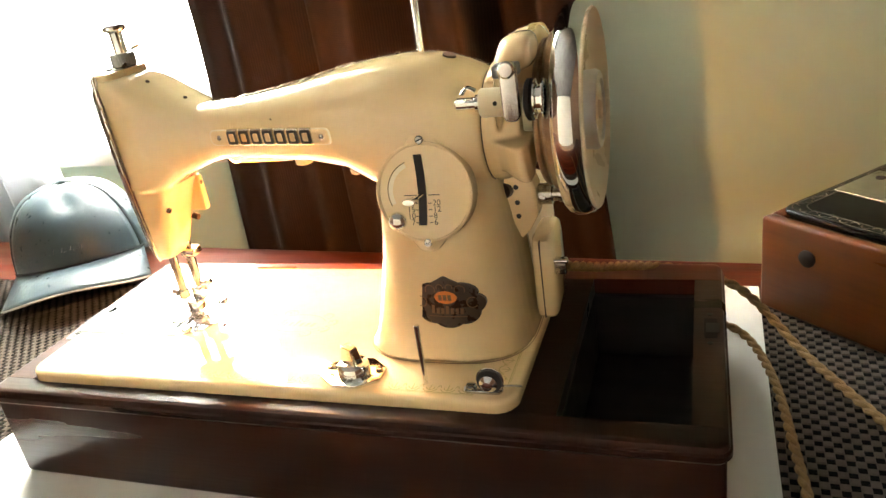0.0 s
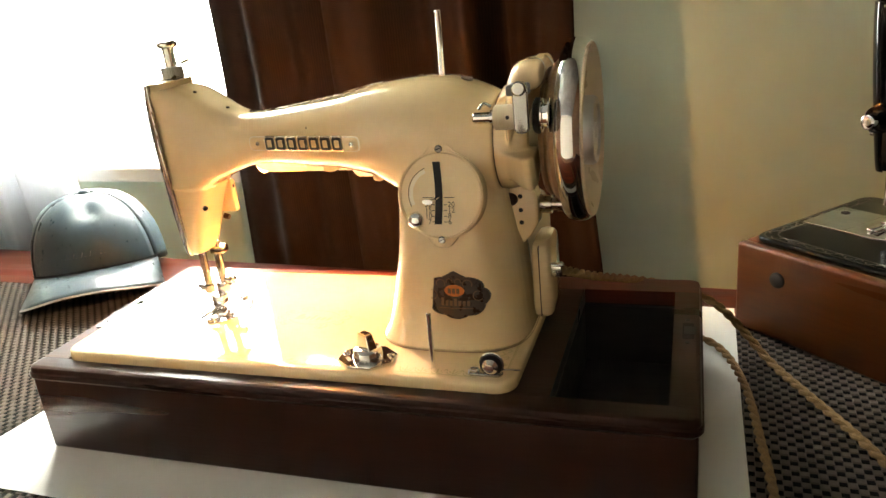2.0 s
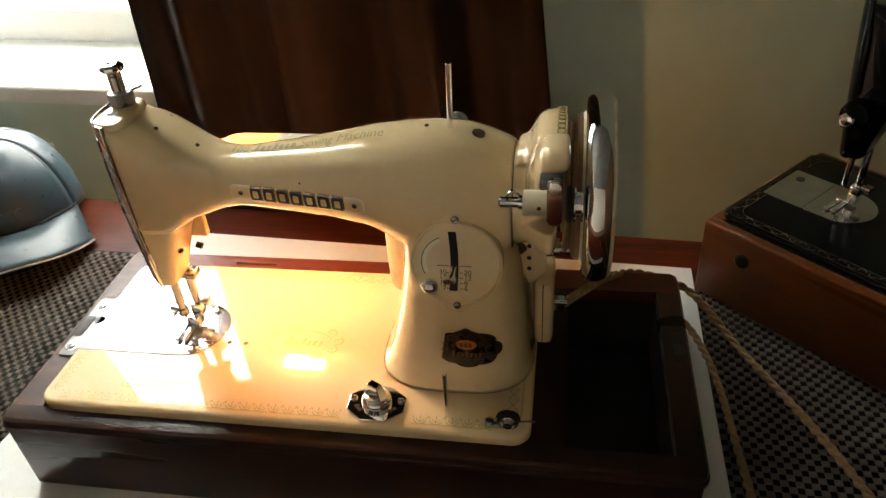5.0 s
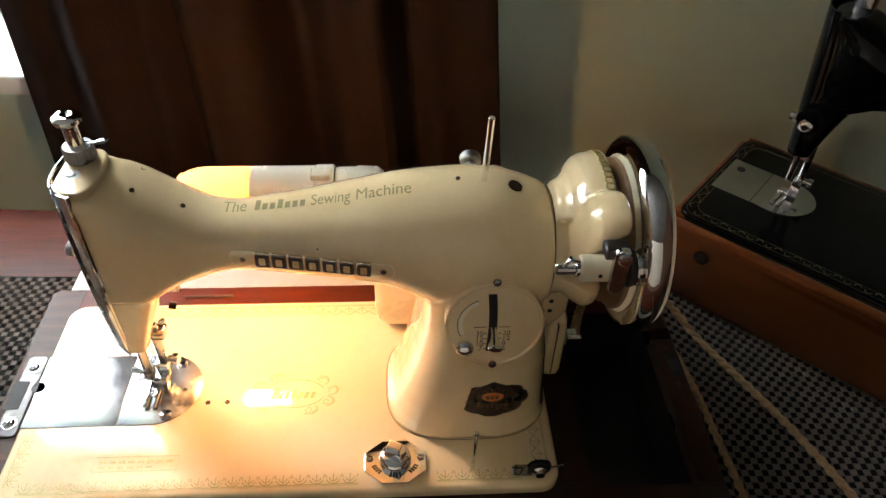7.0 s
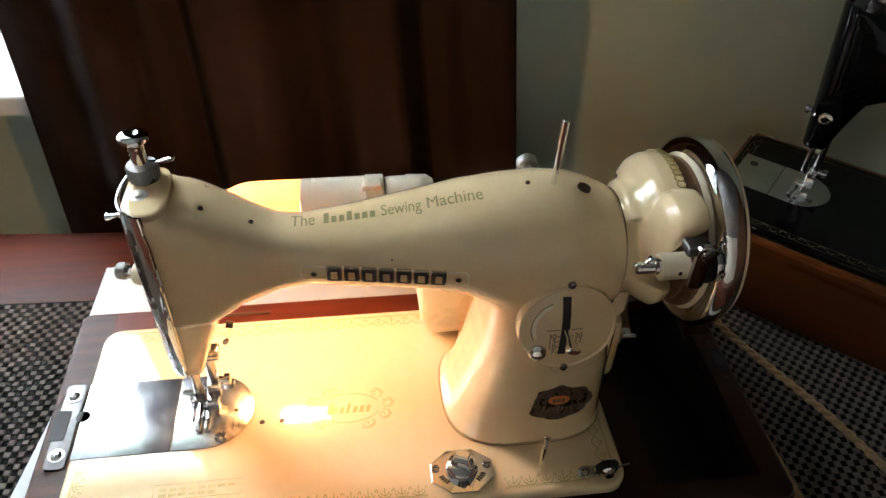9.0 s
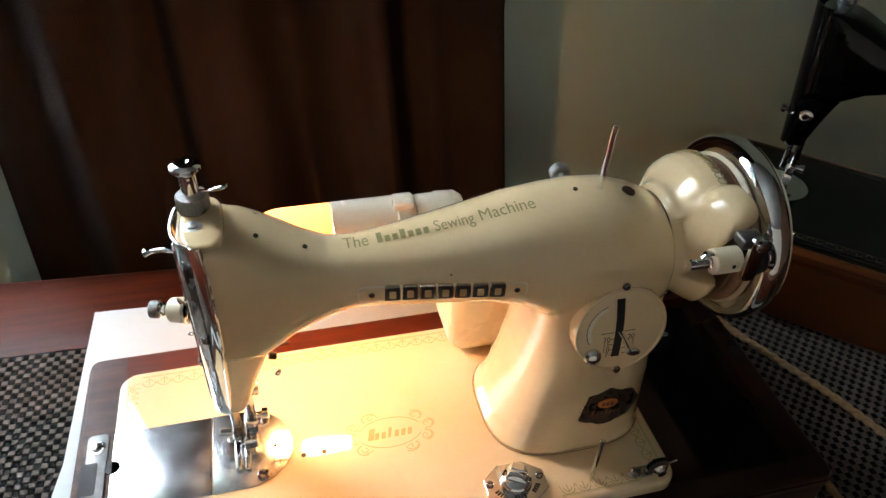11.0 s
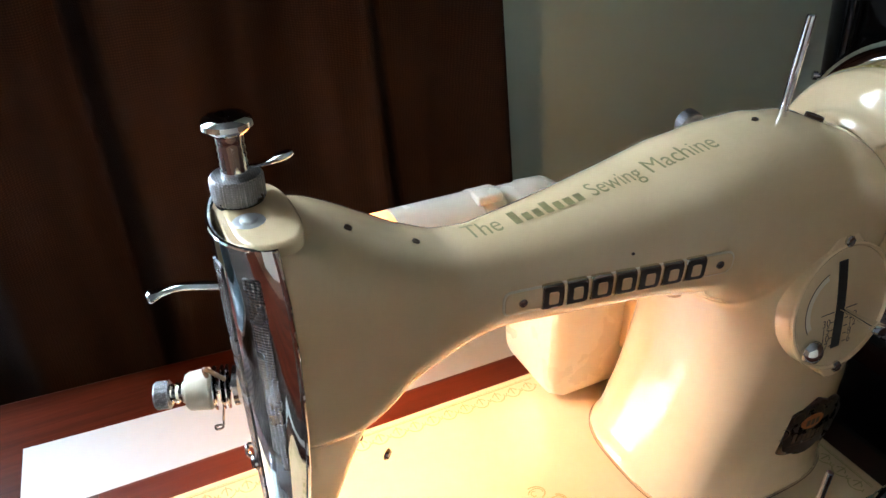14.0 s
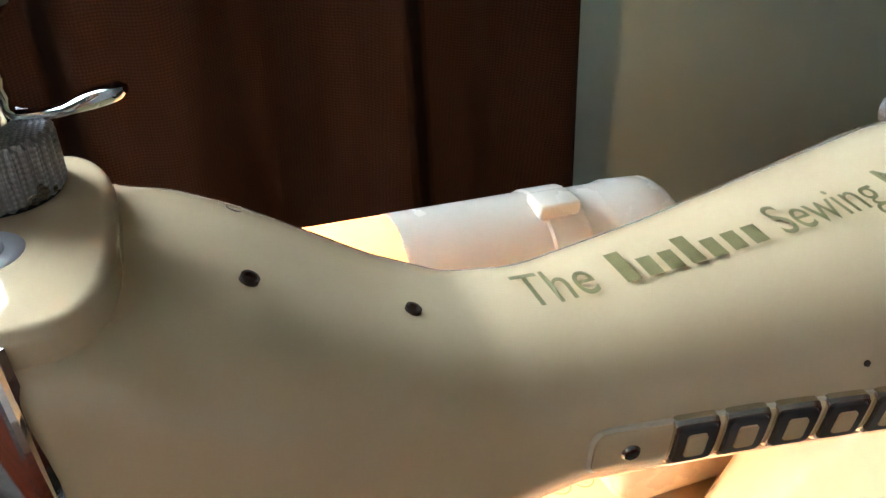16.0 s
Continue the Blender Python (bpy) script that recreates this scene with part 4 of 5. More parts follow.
def drop_feed_switch(t):
    c = Vector((0.2605, 0.0215, BED))
    pts = []
    for k in range(8):
        a = radians(45 * k + 22.5)
        pts.append((c.x + 0.0225 * math.cos(a), c.y + 0.0175 * math.sin(a)))
    base = part("feed_switch", outline_plate(bmesh.new(), pts, BED, BED + 0.0022, 0.0005, 2), chrome, t, "octagonal chrome plate with a turning knob", smooth=False)
    part("boss", lathe(bmesh.new(), (c.x, c.y + 0.001, BED + 0.0022), (0, 0, 1), [(0, 0.0108), (0.004, 0.0106), (0.006, 0.0095), (0.0072, 0.007)], 28), chrome, base)
    bm = bmesh.new()
    q = pose(c.x, c.y + 0.001, BED + 0.006, 0, 0, -28)
    loops = [[(sx * (0.0082 - 0.0012 * k), sy * (0.0042 - 0.0004 * k), 0.0 + 0.0047 * k) for sx, sy in ((-1, -1), (1, -1), (1, 1), (-1, 1))] for k in range(4)]
    part("knob", faced(rings(bm, loops), q), chrome, base, smooth=False, bevel=0.0007)
    for dx in (-0.0172, 0.0172):
        screw("screw", base, (c.x + dx, c.y + 0.003, BED + 0.0022), (0, 0, 1), 0.0026)
    bm = bmesh.new()
    for a0 in (205, 258, 310):
        for k in range(4):
            a = a0 + 8 * k
            p = [(c.x + r * math.cos(radians(a)), c.y + 0.002 + r * 0.82 * math.sin(radians(a))) for r in (0.0138, 0.0172)]
            ribbon(bm, p, 0.0012, BED + 0.0024)
    part("engraving", bm, ink, base, smooth=False)


def bobbin_tension(t):
    pts = round_rect(0.338, 0.0085, 0.362, 0.0165, 0.0038, 5)
    b = part("bobbin_tension", outline_plate(bmesh.new(), pts, BED, BED + 0.0018, 0.0006), steel, t, "small chrome bobbin tension guide")
    screw("screw", b, (0.3425, 0.0125, BED + 0.0018), (0, 0, 1), 0.0034)
    part("upright", box(bmesh.new(), (0.3495, 0.0105, BED + 0.0015), (0.3615, 0.0122, BED + 0.0125)), steel, b, bevel=0.0006)
    o = (0.3555, 0.0105, BED + 0.0095)
    part("disc", lathe(bmesh.new(), o, (0, -1, 0), [(0, 0.0082), (0.0008, 0.0084), (0.0014, 0.006)], 26), chrome, b)
    part("disc", lathe(bmesh.new(), (0.3555, 0.0088, BED + 0.0095), (0, -1, 0), [(0, 0.006), (0.0006, 0.0078), (0.0012, 0.0076), (0.0014, 0.0055)], 26), black_metal, b)
    part("thumb_nut", lathe(bmesh.new(), (0.3555, 0.0074, BED + 0.0095), (0, -1, 0), [(0, 0.0052), (0.002, 0.0054), (0.0035, 0.0035), (0.0048, 0.003), (0.0052, 0.001)], 22), chrome, b)
    part("wire_guide", tube(bmesh.new(), smooth_line([(0.360, 0.012, BED + 0.004), (0.366, 0.012, BED + 0.0046), (0.3735, 0.0135, BED + 0.004)], 5), 0.0007, 8), steel, b)


def plate_point(z, th, lift=0.0):
    """On the half-round plate that closes the head; th: degrees round from the left end, minus to the front."""
    h = float(np.interp(z, (0.9045, 0.908, 0.916, 0.935, 0.955, 0.975, 0.995, 1.015, 1.030, 1.040, 1.0455), (0.0120, 0.0142, 0.0162, 0.0198, 0.0230, 0.0252, 0.0264, 0.0266, 0.0260, 0.0248, 0.0236)))
    d = 0.0178 * (0.35 + 0.65 * h / 0.026)
    return (0.0752 - lift * math.cos(radians(th)) + d * (1 - math.cos(radians(th))), AY + (h + lift) * math.sin(radians(th)), z)


def face_plate(parent, mat, lean=0.0):
    """Half-round chrome plate that closes the head, narrow at its foot."""
    loops = []
    for k in range(30):
        z = 0.9045 + (1.0455 - 0.9045) * k / 29
        out = [plate_point(z, -84 + 168 * i / 24) for i in range(25)]
        inn = [(p[0] + 0.0012, AY + (p[1] - AY) * 0.96, z) for p in out[::-1]]
        loops.append(out + inn)
    loops = [[(x - lean * max(0.0, z - 0.905), y, z) for x, y, z in lp] for lp in loops]
    return part("face_plate", rings(bmesh.new(), loops), mat, parent, "half-round chrome face plate with knurled bands")


def head_fittings(t):
    fp = face_plate(t, chrome)
    for t0, t1 in ((-62, -46), (-20, -5), (44, 60)):
        loops = []
        for k in range(22):
            z = 0.914 + 0.122 * k / 21
            lp = [plate_point(z, t0 + (t1 - t0) * q / 4, 0.0005) for q in range(5)]
            loops.append(lp + [plate_point(z, t0 + (t1 - t0) * q / 4, 0.0) for q in range(4, -1, -1)])
        part("knurled_band", rings(bmesh.new(), loops), band_knurl, fp)
    pts = [plate_point(1.0455 - (1.0455 - 0.905) * k / 30, -84, 0.0006) for k in range(31)]
    part("plate_edge", tube(bmesh.new(), pts, 0.0009, 8), chrome, fp)
    screw("face_screw", fp, (0.0752, AY - 0.002, 0.945), (-1, 0, 0), 0.0030)
    # top cap, foot-pressure plunger, washer screw
    part("head_top", outline_plate(bmesh.new(), round_rect(0.0790, 0.0690, 0.0985, 0.1075, 0.008, 6), 1.0405, 1.0458, 0.0008), cream, t)
    pl = part("pressure_plunger", lathe(bmesh.new(), (0.088, 0.0995, 1.046), (0, 0, 1), [(0, 0.0048), (0.008, 0.0048)] + [(0.008 + 0.0012 * k, 0.0044 + 0.0003 * (k % 2)) for k in range(12)] + [(0.0225, 0.0046), (0.0245, 0.0048)], 26), chrome, t, "chrome presser-foot plunger")
    part("plunger_head", lathe(bmesh.new(), (0.088, 0.0995, 1.0695), (0, 0, 1), [(0, 0.0045), (0.0008, 0.0070), (0.0024, 0.0081), (0.0040, 0.0079), (0.0054, 0.0062), (0.0060, 0.0034), (0.0057, 0.0022), (0.0048, 0.0005)], 32), chrome, pl)
    collar = bmesh.new()
    loops = []
    for h, r in ((0, 0.0076), (0.0008, 0.0083), (0.0078, 0.0083), (0.0088, 0.0076), (0.0088, 0.0050)):
        loops.append([(0.088 + (r + (0.0003 if k % 2 else 0)) * math.cos(2 * math.pi * k / 64), 0.0995 + (r + (0.0003 if k % 2 else 0)) * math.sin(2 * math.pi * k / 64), 1.0468 + h) for k in range(64)])
    part("knurled_collar", rings(collar, loops), knurl, pl)
    part("collar_seat", lathe(bmesh.new(), (0.088, 0.0995, 1.0445), (0, 0, 1), [(0, 0.0079), (0.0026, 0.0079)], 28), black_metal, pl)
    fin = bmesh.new()
    tube(fin, smooth_line([(0.092, 0.0995, 1.0570), (0.0975, 0.0990, 1.0572), (0.1020, 0.0980, 1.0588), (0.1065, 0.0970, 1.0602)], 5), [0.0014] * 4 + [0.0014, 0.0015, 0.0016, 0.0018, 0.0021, 0.0024, 0.0026, 0.0027, 0.0027, 0.0025, 0.0021, 0.0012], 12, 0.5)
    part("release_finger", fin, chrome, pl)
    ws = part("washer", lathe(bmesh.new(), (0.0872, 0.0835, 1.0458), (0, 0, 1), [(0, 0.0050), (0.0007, 0.0052), (0.0010, 0.0048), (0.0010, 0.0028), (0.0018, 0.0026), (0.0022, 0.0018)], 26), satin_metal, t)
    part("slot", box(bmesh.new(), (0.0853, 0.0831, 1.0472), (0.0891, 0.0839, 1.0475)), black_metal, ws, smooth=False)
    # wire thread guide bent over the corner of the head
    part("thread_guide", tube(bmesh.new(), smooth_line([(0.0860, 0.1090, 1.0465), (0.0800, 0.1035, 1.0472), (0.0768, 0.0950, 1.0460), (0.0760, 0.0860, 1.0455), (0.0775, 0.0770, 1.0455), (0.0815, 0.0700, 1.0455), (0.0880, 0.0665, 1.0440)], 5), 0.0009, 8), chrome, t)
    # take-up lever
    lev = part("take_up_lever", tube(bmesh.new(), smooth_line([(0.080, 0.1105, 1.0085), (0.0725, 0.1130, 1.0092), (0.065, 0.1155, 1.0095), (0.058, 0.1172, 1.0080), (0.0535, 0.1180, 1.0068)], 4), [0.0024] * 9 + [0.0021, 0.0020, 0.0020, 0.0022, 0.0027, 0.0034, 0.0038, 0.0032], 12, 0.6), chrome, t)
    part("thread_eye", lathe(bmesh.new(), (0.0545, 0.1160, 1.0070), (0.1, -1, 0.3), [(0, 0.0016), (0.0006, 0.0015)], 12), black_metal, lev)
    # upper tension: discs, spring, numbered drum, knurled nut
    o, ax = Vector((0.0775, 0.1165, 0.9575)), Vector((-1, 0.28, -0.02))
    ten = part("upper_tension", lathe(bmesh.new(), o, ax, [(0, 0.0078), (0.002, 0.0080), (0.003, 0.0026), (0.028, 0.0026)], 24), steel, t, "thread tension unit with a cream numbered drum")
    for h in (0.0035, 0.0055, 0.0085):
        part("tension_disc", lathe(bmesh.new(), o + ax.normalized() * h, ax, [(0, 0.0070), (0.0006, 0.0088), (0.0010, 0.0088), (0.0014, 0.0066)], 28), chrome, ten)
    part("dial_drum", lathe(bmesh.new(), o + ax.normalized() * 0.0105, ax, [(0, 0.0070), (0.0008, 0.0084), (0.0085, 0.0077), (0.0098, 0.0068), (0.0100, 0.0040)], 30), cream_dark, ten)
    part("spring", lathe(bmesh.new(), o + ax.normalized() * 0.0205, ax, [(0.0012 * k, 0.0034 + 0.0010 * (k % 2)) for k in range(6)], 18), chrome, ten)
    nut = bmesh.new()
    a, b = basis(ax)
    loops = []
    for h, r in ((0, 0.0042), (0.0008, 0.0054), (0.0056, 0.0054), (0.0064, 0.0046), (0.0064, 0.002)):
        loops.append([o + ax.normalized() * (0.0262 + h) + (a * math.cos(2 * math.pi * k / 48) + b * math.sin(2 * math.pi * k / 48)) * (r + (0.00025 if k % 2 else 0)) for k in range(48)])
    part("tension_nut", rings(nut, loops), knurl, ten)
    part("check_spring", tube(bmesh.new(), smooth_line([(0.072, 0.112, 0.966), (0.068, 0.1125, 0.9705), (0.0655, 0.1140, 0.9720), (0.066, 0.1155, 0.967)], 4), 0.0009, 8), brass, ten)
    part("wire_loop", tube(bmesh.new(), smooth_line([(0.070, 0.121, 0.945), (0.0688, 0.122, 0.938), (0.0680, 0.122, 0.9335), (0.0655, 0.1225, 0.9325), (0.0650, 0.1225, 0.9345), (0.0678, 0.122, 0.9348)], 4), 0.0005, 6), steel, ten)
    part("lower_thread_guide", tube(bmesh.new(), smooth_line([(0.079, 0.108, 0.930), (0.0755, 0.110, 0.931), (0.0740, 0.1085, 0.9285), (0.0755, 0.1065, 0.9270)], 4), 0.0010, 8), chrome, t)
    # needle bar, presser bar, foot
    nb = part("needle_bar", rod(bmesh.new(), (0.0865, 0.0880, 0.872), (0.0865, 0.0880, 0.912), 0.0032), steel, t)
    part("needle_clamp", lathe(bmesh.new(), (0.0865, 0.0880, 0.866), (0, 0, 1), [(0, 0.0030), (0.001, 0.0044), (0.0075, 0.0044), (0.0085, 0.0034)], 18), steel, nb)
    part("clamp_screw", rod(bmesh.new(), (0.0865, 0.0885, 0.8705), (0.0745, 0.0905, 0.8708), 0.0024), chrome, nb)
    part("needle", rod(bmesh.new(), (0.0865, 0.0885, 0.8535), (0.0865, 0.0885, 0.868), 0.0006, 0.0009, 8), chrome, nb)
    part("needle_guide", tube(bmesh.new(), smooth_line([(0.0865, 0.083, 0.872), (0.082, 0.0815, 0.8705), (0.0795, 0.0840, 0.8690), (0.081, 0.0880, 0.8700)], 4), 0.0007, 8), steel, nb)
    pb = part("presser_bar", rod(bmesh.new(), (0.0955, 0.0965, 0.872), (0.0955, 0.0965, 0.912), 0.0034), steel, t)
    part("bar_bracket", box(bmesh.new(), (0.0915, 0.0915, 0.9000), (0.1035, 0.1025, 0.9065)), steel, pb, bevel=0.0012)
    part("foot_screw", lathe(bmesh.new(), (0.0985, 0.0965, 0.8745), (1, 0, 0), [(0, 0.0024), (0.004, 0.0024), (0.004, 0.0044), (0.0078, 0.0042), (0.0085, 0.003)], 18), chrome, pb)
    foot = bmesh.new()
    box(foot, (0.0905, 0.0915, 0.862), (0.0990, 0.1005, 0.874))
    box(foot, (0.0885, 0.0850, 0.8545), (0.0975, 0.0965, 0.8635))
    box(foot, (0.0815, 0.0700, 0.8526), (0.0858, 0.0980, 0.8545))
    box(foot, (0.0878, 0.0700, 0.8526), (0.0918, 0.0980, 0.8545))
    box(foot, (0.0815, 0.0940, 0.8526), (0.0918, 0.0990, 0.8560))
    part("presser_foot", foot, chrome, pb, bevel=0.0006)
    ear = fuse(part("head_ear", box(bmesh.new(), (0.100, 0.103, 0.934), (0.118, 0.1095, 0.962)), cream, t), 0.0011, 10)
    part("ear_hole", lathe(bmesh.new(), (0.1168, 0.106, 0.956), (1, 0, 0), [(0, 0.0017), (0.0012, 0.0016)], 12), hole_mat, ear)
    # thread cutter on the presser bar and inner-side plug
    screw("set_screw", t, (0.1185, 0.0635, 0.9500), (0.6, -0.7, -0.1), 0.0022)
    part("side_hole", lathe(bmesh.new(), (0.1135, 0.0925, 0.9345), (0.95, 0, -0.3), [(0, 0.0024), (0.0045, 0.0024), (0.0045, 0.0012)], 14), hole_mat, t)
    part("under_boss", lathe(bmesh.new(), (0.262, 0.0800, 0.974), (0, 0, -1), [(0, 0.0050), (0.007, 0.0046), (0.008, 0.0035)], 16), cream, t)
    part("under_boss", lathe(bmesh.new(), (0.222, 0.0850, 0.979), (0, 0, -1), [(0, 0.0065), (0.0055, 0.0060), (0.0065, 0.0045)], 16), cream, t)
    part("rear_thumb_screw", lathe(bmesh.new(), (0.312, 0.128, 1.0155), (0, 1, 0.1), [(0, 0.003), (0.006, 0.003), (0.006, 0.0060), (0.007, 0.0068), (0.012, 0.0068), (0.013, 0.0058), (0.0132, 0.002)], 24), knurl, t)


WY, WZ = 0.088, 0.9955
WHEEL = Matrix.Translation((-0.002, WY, WZ)) @ Matrix.Diagonal((1, 0.972, 0.972, 1)) @ Matrix.Translation((0, -WY, -WZ))


def wheeled(bm):
    bm.transform(WHEEL)
    return bm


def hand_wheel(t):
    o = (0, WY, WZ)
    ax = (1, 0, 0)
    w = part("hand_wheel", wheeled(lathe(bmesh.new(), o, ax, [(0.4015, 0.0515), (0.4010, 0.0545), (0.4020, 0.0585), (0.4045, 0.0612), (0.4080, 0.0622), (0.4125, 0.0618), (0.4160, 0.0602), (0.4174, 0.0580), (0.4150, 0.0550), (0.4060, 0.0512)], 72)), chrome, t, "hand wheel with a chrome rim and cream dish")
    part("wheel_dish", wheeled(lathe(bmesh.new(), o, ax, [(0.3935, 0.0120), (0.3945, 0.032), (0.3985, 0.0470), (0.4025, 0.0515), (0.4070, 0.0522), (0.4150, 0.0560), (0.4180, 0.0588), (0.4190, 0.0580), (0.4180, 0.0550), (0.4120, 0.0440), (0.4100, 0.0300), (0.4105, 0.0120)], 72)), cream_dark, w)
    part("clutch_knob", wheeled(lathe(bmesh.new(), o, ax, [(0.405, 0.012), (0.4105, 0.0230), (0.4180, 0.0236), (0.4205, 0.0222), (0.4210, 0.0180), (0.4195, 0.0170), (0.4195, 0.0060), (0.4210, 0.0050), (0.4210, 0.0008)], 48)), satin_metal, w)
    part("drive_belt", lathe(bmesh.new(), o, ax, [(0.3870, 0.0300), (0.3870, 0.0405), (0.3885, 0.0425), (0.3900, 0.0425), (0.3908, 0.0405), (0.3922, 0.0405), (0.3930, 0.0450), (0.3950, 0.0468), (0.3975, 0.0468), (0.3988, 0.0450), (0.3990, 0.0300)], 64), brass, w, "brown rubber drive belt")
    part("axle", lathe(bmesh.new(), o, ax, [(0.352, 0.020), (0.400, 0.020)], 32), cream_dark, w)


def sector(bm, prof, a0, a1, n, inner, ease=0.0):
    """Part of a turned form about the wheel's axis; degrees from straight up towards the front."""
    loops = []
    for k in range(n + 1):
        a = radians(a0 + (a1 - a0) * k / n)
        d = Vector((0, -math.sin(a), math.cos(a)))
        c = Vector((0, WY, WZ))
        f = 1.0 if not ease else max(0.0, math.sin(math.pi * k / n)) ** 0.55
        lp = [c + d * (min(r, ease) + max(0.0, r - ease) * f if ease else r) + Vector((x, 0, 0)) for x, r in prof] + [c + d * inner + Vector((prof[-1][0], 0, 0)), c + d * inner + Vector((prof[0][0], 0, 0))]
        loops.append(lp)
    return rings(bm, loops)


def winder(t):
    bm = bmesh.new()
    prof = [(0.3570, 0.030), (0.3585, 0.0330), (0.3630, 0.0350), (0.3655, 0.0380), (0.3675, 0.0425), (0.3705, 0.0470), (0.3750, 0.0497), (0.3810, 0.0507), (0.3865, 0.0504), (0.3882, 0.0480)]
    sector(bm, prof, -115, 36, 40, 0.022)
    lobe = ((0.3640, 0.068, 1.002, 0.0085, 0.016), (0.3668, 0.062, 1.0105, 0.0130, 0.0185), (0.3700, 0.0575, 1.0215, 0.0150, 0.0180), (0.3740, 0.0550, 1.0305, 0.0165, 0.0150),
            (0.3790, 0.0540, 1.0365, 0.0168, 0.0112), (0.3840, 0.0535, 1.0385, 0.0162, 0.0098), (0.3885, 0.0535, 1.0392, 0.0150, 0.0088), (0.3905, 0.0540, 1.0392, 0.0120, 0.0062))
    rings(bm, [[(x, y, z) for y, z in oval(cy, cz, hy, hz, 2.4)] for x, cy, cz, hy, hz in lobe])
    low = [(0.3570, 0.030), (0.3590, 0.0345), (0.3640, 0.0365), (0.3710, 0.0420), (0.3770, 0.0455), (0.3810, 0.0450), (0.3835, 0.0400)]
    sector(bm, low, 100, 136, 18, 0.022)
    lathe(bm, (0.3550, WY, 0.9905), (1, 0, 0), [(0, 0.0335), (0.006, 0.0335), (0.010, 0.0325), (0.022, 0.029)], 40)
    hood = fuse(part("wheel_hood", bm, cream, t, "cream belt hood with a gold scroll band"), 0.0010, 10)
    bm = bmesh.new()
    for k in range(18):
        a = -62 + 5.0 * k
        c = Vector((0.3845, WY, WZ))
        for s in (-1, 1):
            pts = []
            for q in range(7):
                b = radians(a + 2.5 * math.cos(q / 6 * 3.14) * s)
                d = Vector((0, -math.sin(b), math.cos(b)))
                pts.append(c + d * 0.0507 + Vector((0.0024 * math.sin(q / 6 * 3.14) * s, 0, 0)))
            tube(bm, pts, 0.00045, 5)
    part("scroll_band", bm, gold, hood)
    part("hood_screw", lathe(bmesh.new(), (0.3640, 0.0840, 1.0272), (-0.25, -0.1, 1), [(0, 0.0042), (0.0012, 0.0042), (0.0012, 0.0034), (0.0006, 0.0030), (0.0016, 0.0026), (0.002, 0.001)], 22), steel, hood)
    part("collar_line", lathe(bmesh.new(), (0.3556, WY, 0.9905), (1, 0, 0), [(0, 0.0338), (0.0006, 0.0338)], 40), hole_mat, hood)
    # bobbin winder
    y, z = 0.0345, 1.0165
    wd = part("bobbin_winder", lathe(bmesh.new(), (0.3640, y, z), (1, 0, 0), [(0, 0.0070), (0.0006, 0.0076), (0.0155, 0.0076), (0.0160, 0.0070)], 26), cream_dark, t, "bobbin winder with chrome spindle and latch")
    part("bushing_hole", lathe(bmesh.new(), (0.3735, y - 0.0074, z + 0.001), (0, -1, 0.1), [(0, 0.0012), (0.0004, 0.0012)], 12), black_metal, wd)
    part("spindle", lathe(bmesh.new(), (0.3500, y, z), (1, 0, 0), [(0, 0.0026), (0.001, 0.0034), (0.011, 0.0034), (0.0115, 0.0046), (0.0140, 0.0046)], 20), chrome, wd)
    part("bobbin_latch", tube(bmesh.new(), smooth_line([(0.362, y - 0.001, z + 0.007), (0.358, y - 0.002, z + 0.009), (0.355, y - 0.002, z + 0.006)], 4), 0.0026, 10, 0.4), chrome, wd)
    arm = bmesh.new()
    outline_plate(arm, round_rect(0.3778, 1.0080, 0.3868, 1.0385, 0.0036, 5), -0.0262, -0.0232, 0.0009, 3)
    part("winder_arm", faced(arm, Matrix(((1, 0, 0, 0), (0, 0, -1, 0), (0, 1, 0, 0), (0, 0, 0, 1)))), steel, wd, bevel=0.0)
    part("winder_frame", box(bmesh.new(), (0.3735, 0.0255, 1.0300), (0.3868, 0.0360, 1.0365)), dull_steel, wd, bevel=0.0014)
    part("arm_mark", box(bmesh.new(), (0.3808, 0.0257, 1.0095), (0.3845, 0.0262, 1.0150)), steel, wd, smooth=False)
    part("arm_nut", lathe(bmesh.new(), (0.3826, 0.0262, 1.0345), (0, -1, 0.1), [(0, 0.0038), (0.003, 0.0040), (0.0034, 0.0043), (0.0060, 0.0043), (0.0070, 0.0034), (0.0072, 0.001)], 22), steel, wd)
    part("rubber_ring", lathe(bmesh.new(), (0.3885, y, z), (1, 0, 0), [(0, 0.0095), (0.001, 0.0108), (0.003, 0.0108), (0.004, 0.0095)], 26), rubber, wd)
    part("winder_pulley", lathe(bmesh.new(), (0.3925, y, z), (1, 0, 0), [(0, 0.0080), (0.0006, 0.0104), (0.0014, 0.0104), (0.002, 0.0075), (0.0042, 0.0075), (0.0048, 0.0104), (0.0056, 0.0104), (0.0062, 0.004)], 28), chrome, wd)
    # linkage bracket below the winder
    side = [(0.3620, 0.9755), (0.3585, 0.9640), (0.3565, 0.9460), (0.3605, 0.9300), (0.3655, 0.9170), (0.3715, 0.9230), (0.3768, 0.9320), (0.3770, 0.9500), (0.3738, 0.9600), (0.3702, 0.9745)]
    br = rings(bmesh.new(), [[(x, y, z) for x, z in side] for y in (0.0815, 0.0990)])
    b = fuse(part("motor_bracket", br, cream, t, "cream cast bracket beside the wheel"), 0.0010, 7)
    part("cavity", lathe(bmesh.new(), (0.3600, 0.0850, 0.9500), (-0.6, -1, 0), [(0, 0.0050), (0.0042, 0.0048), (0.0046, 0.0030)], 16), hole_mat, b)
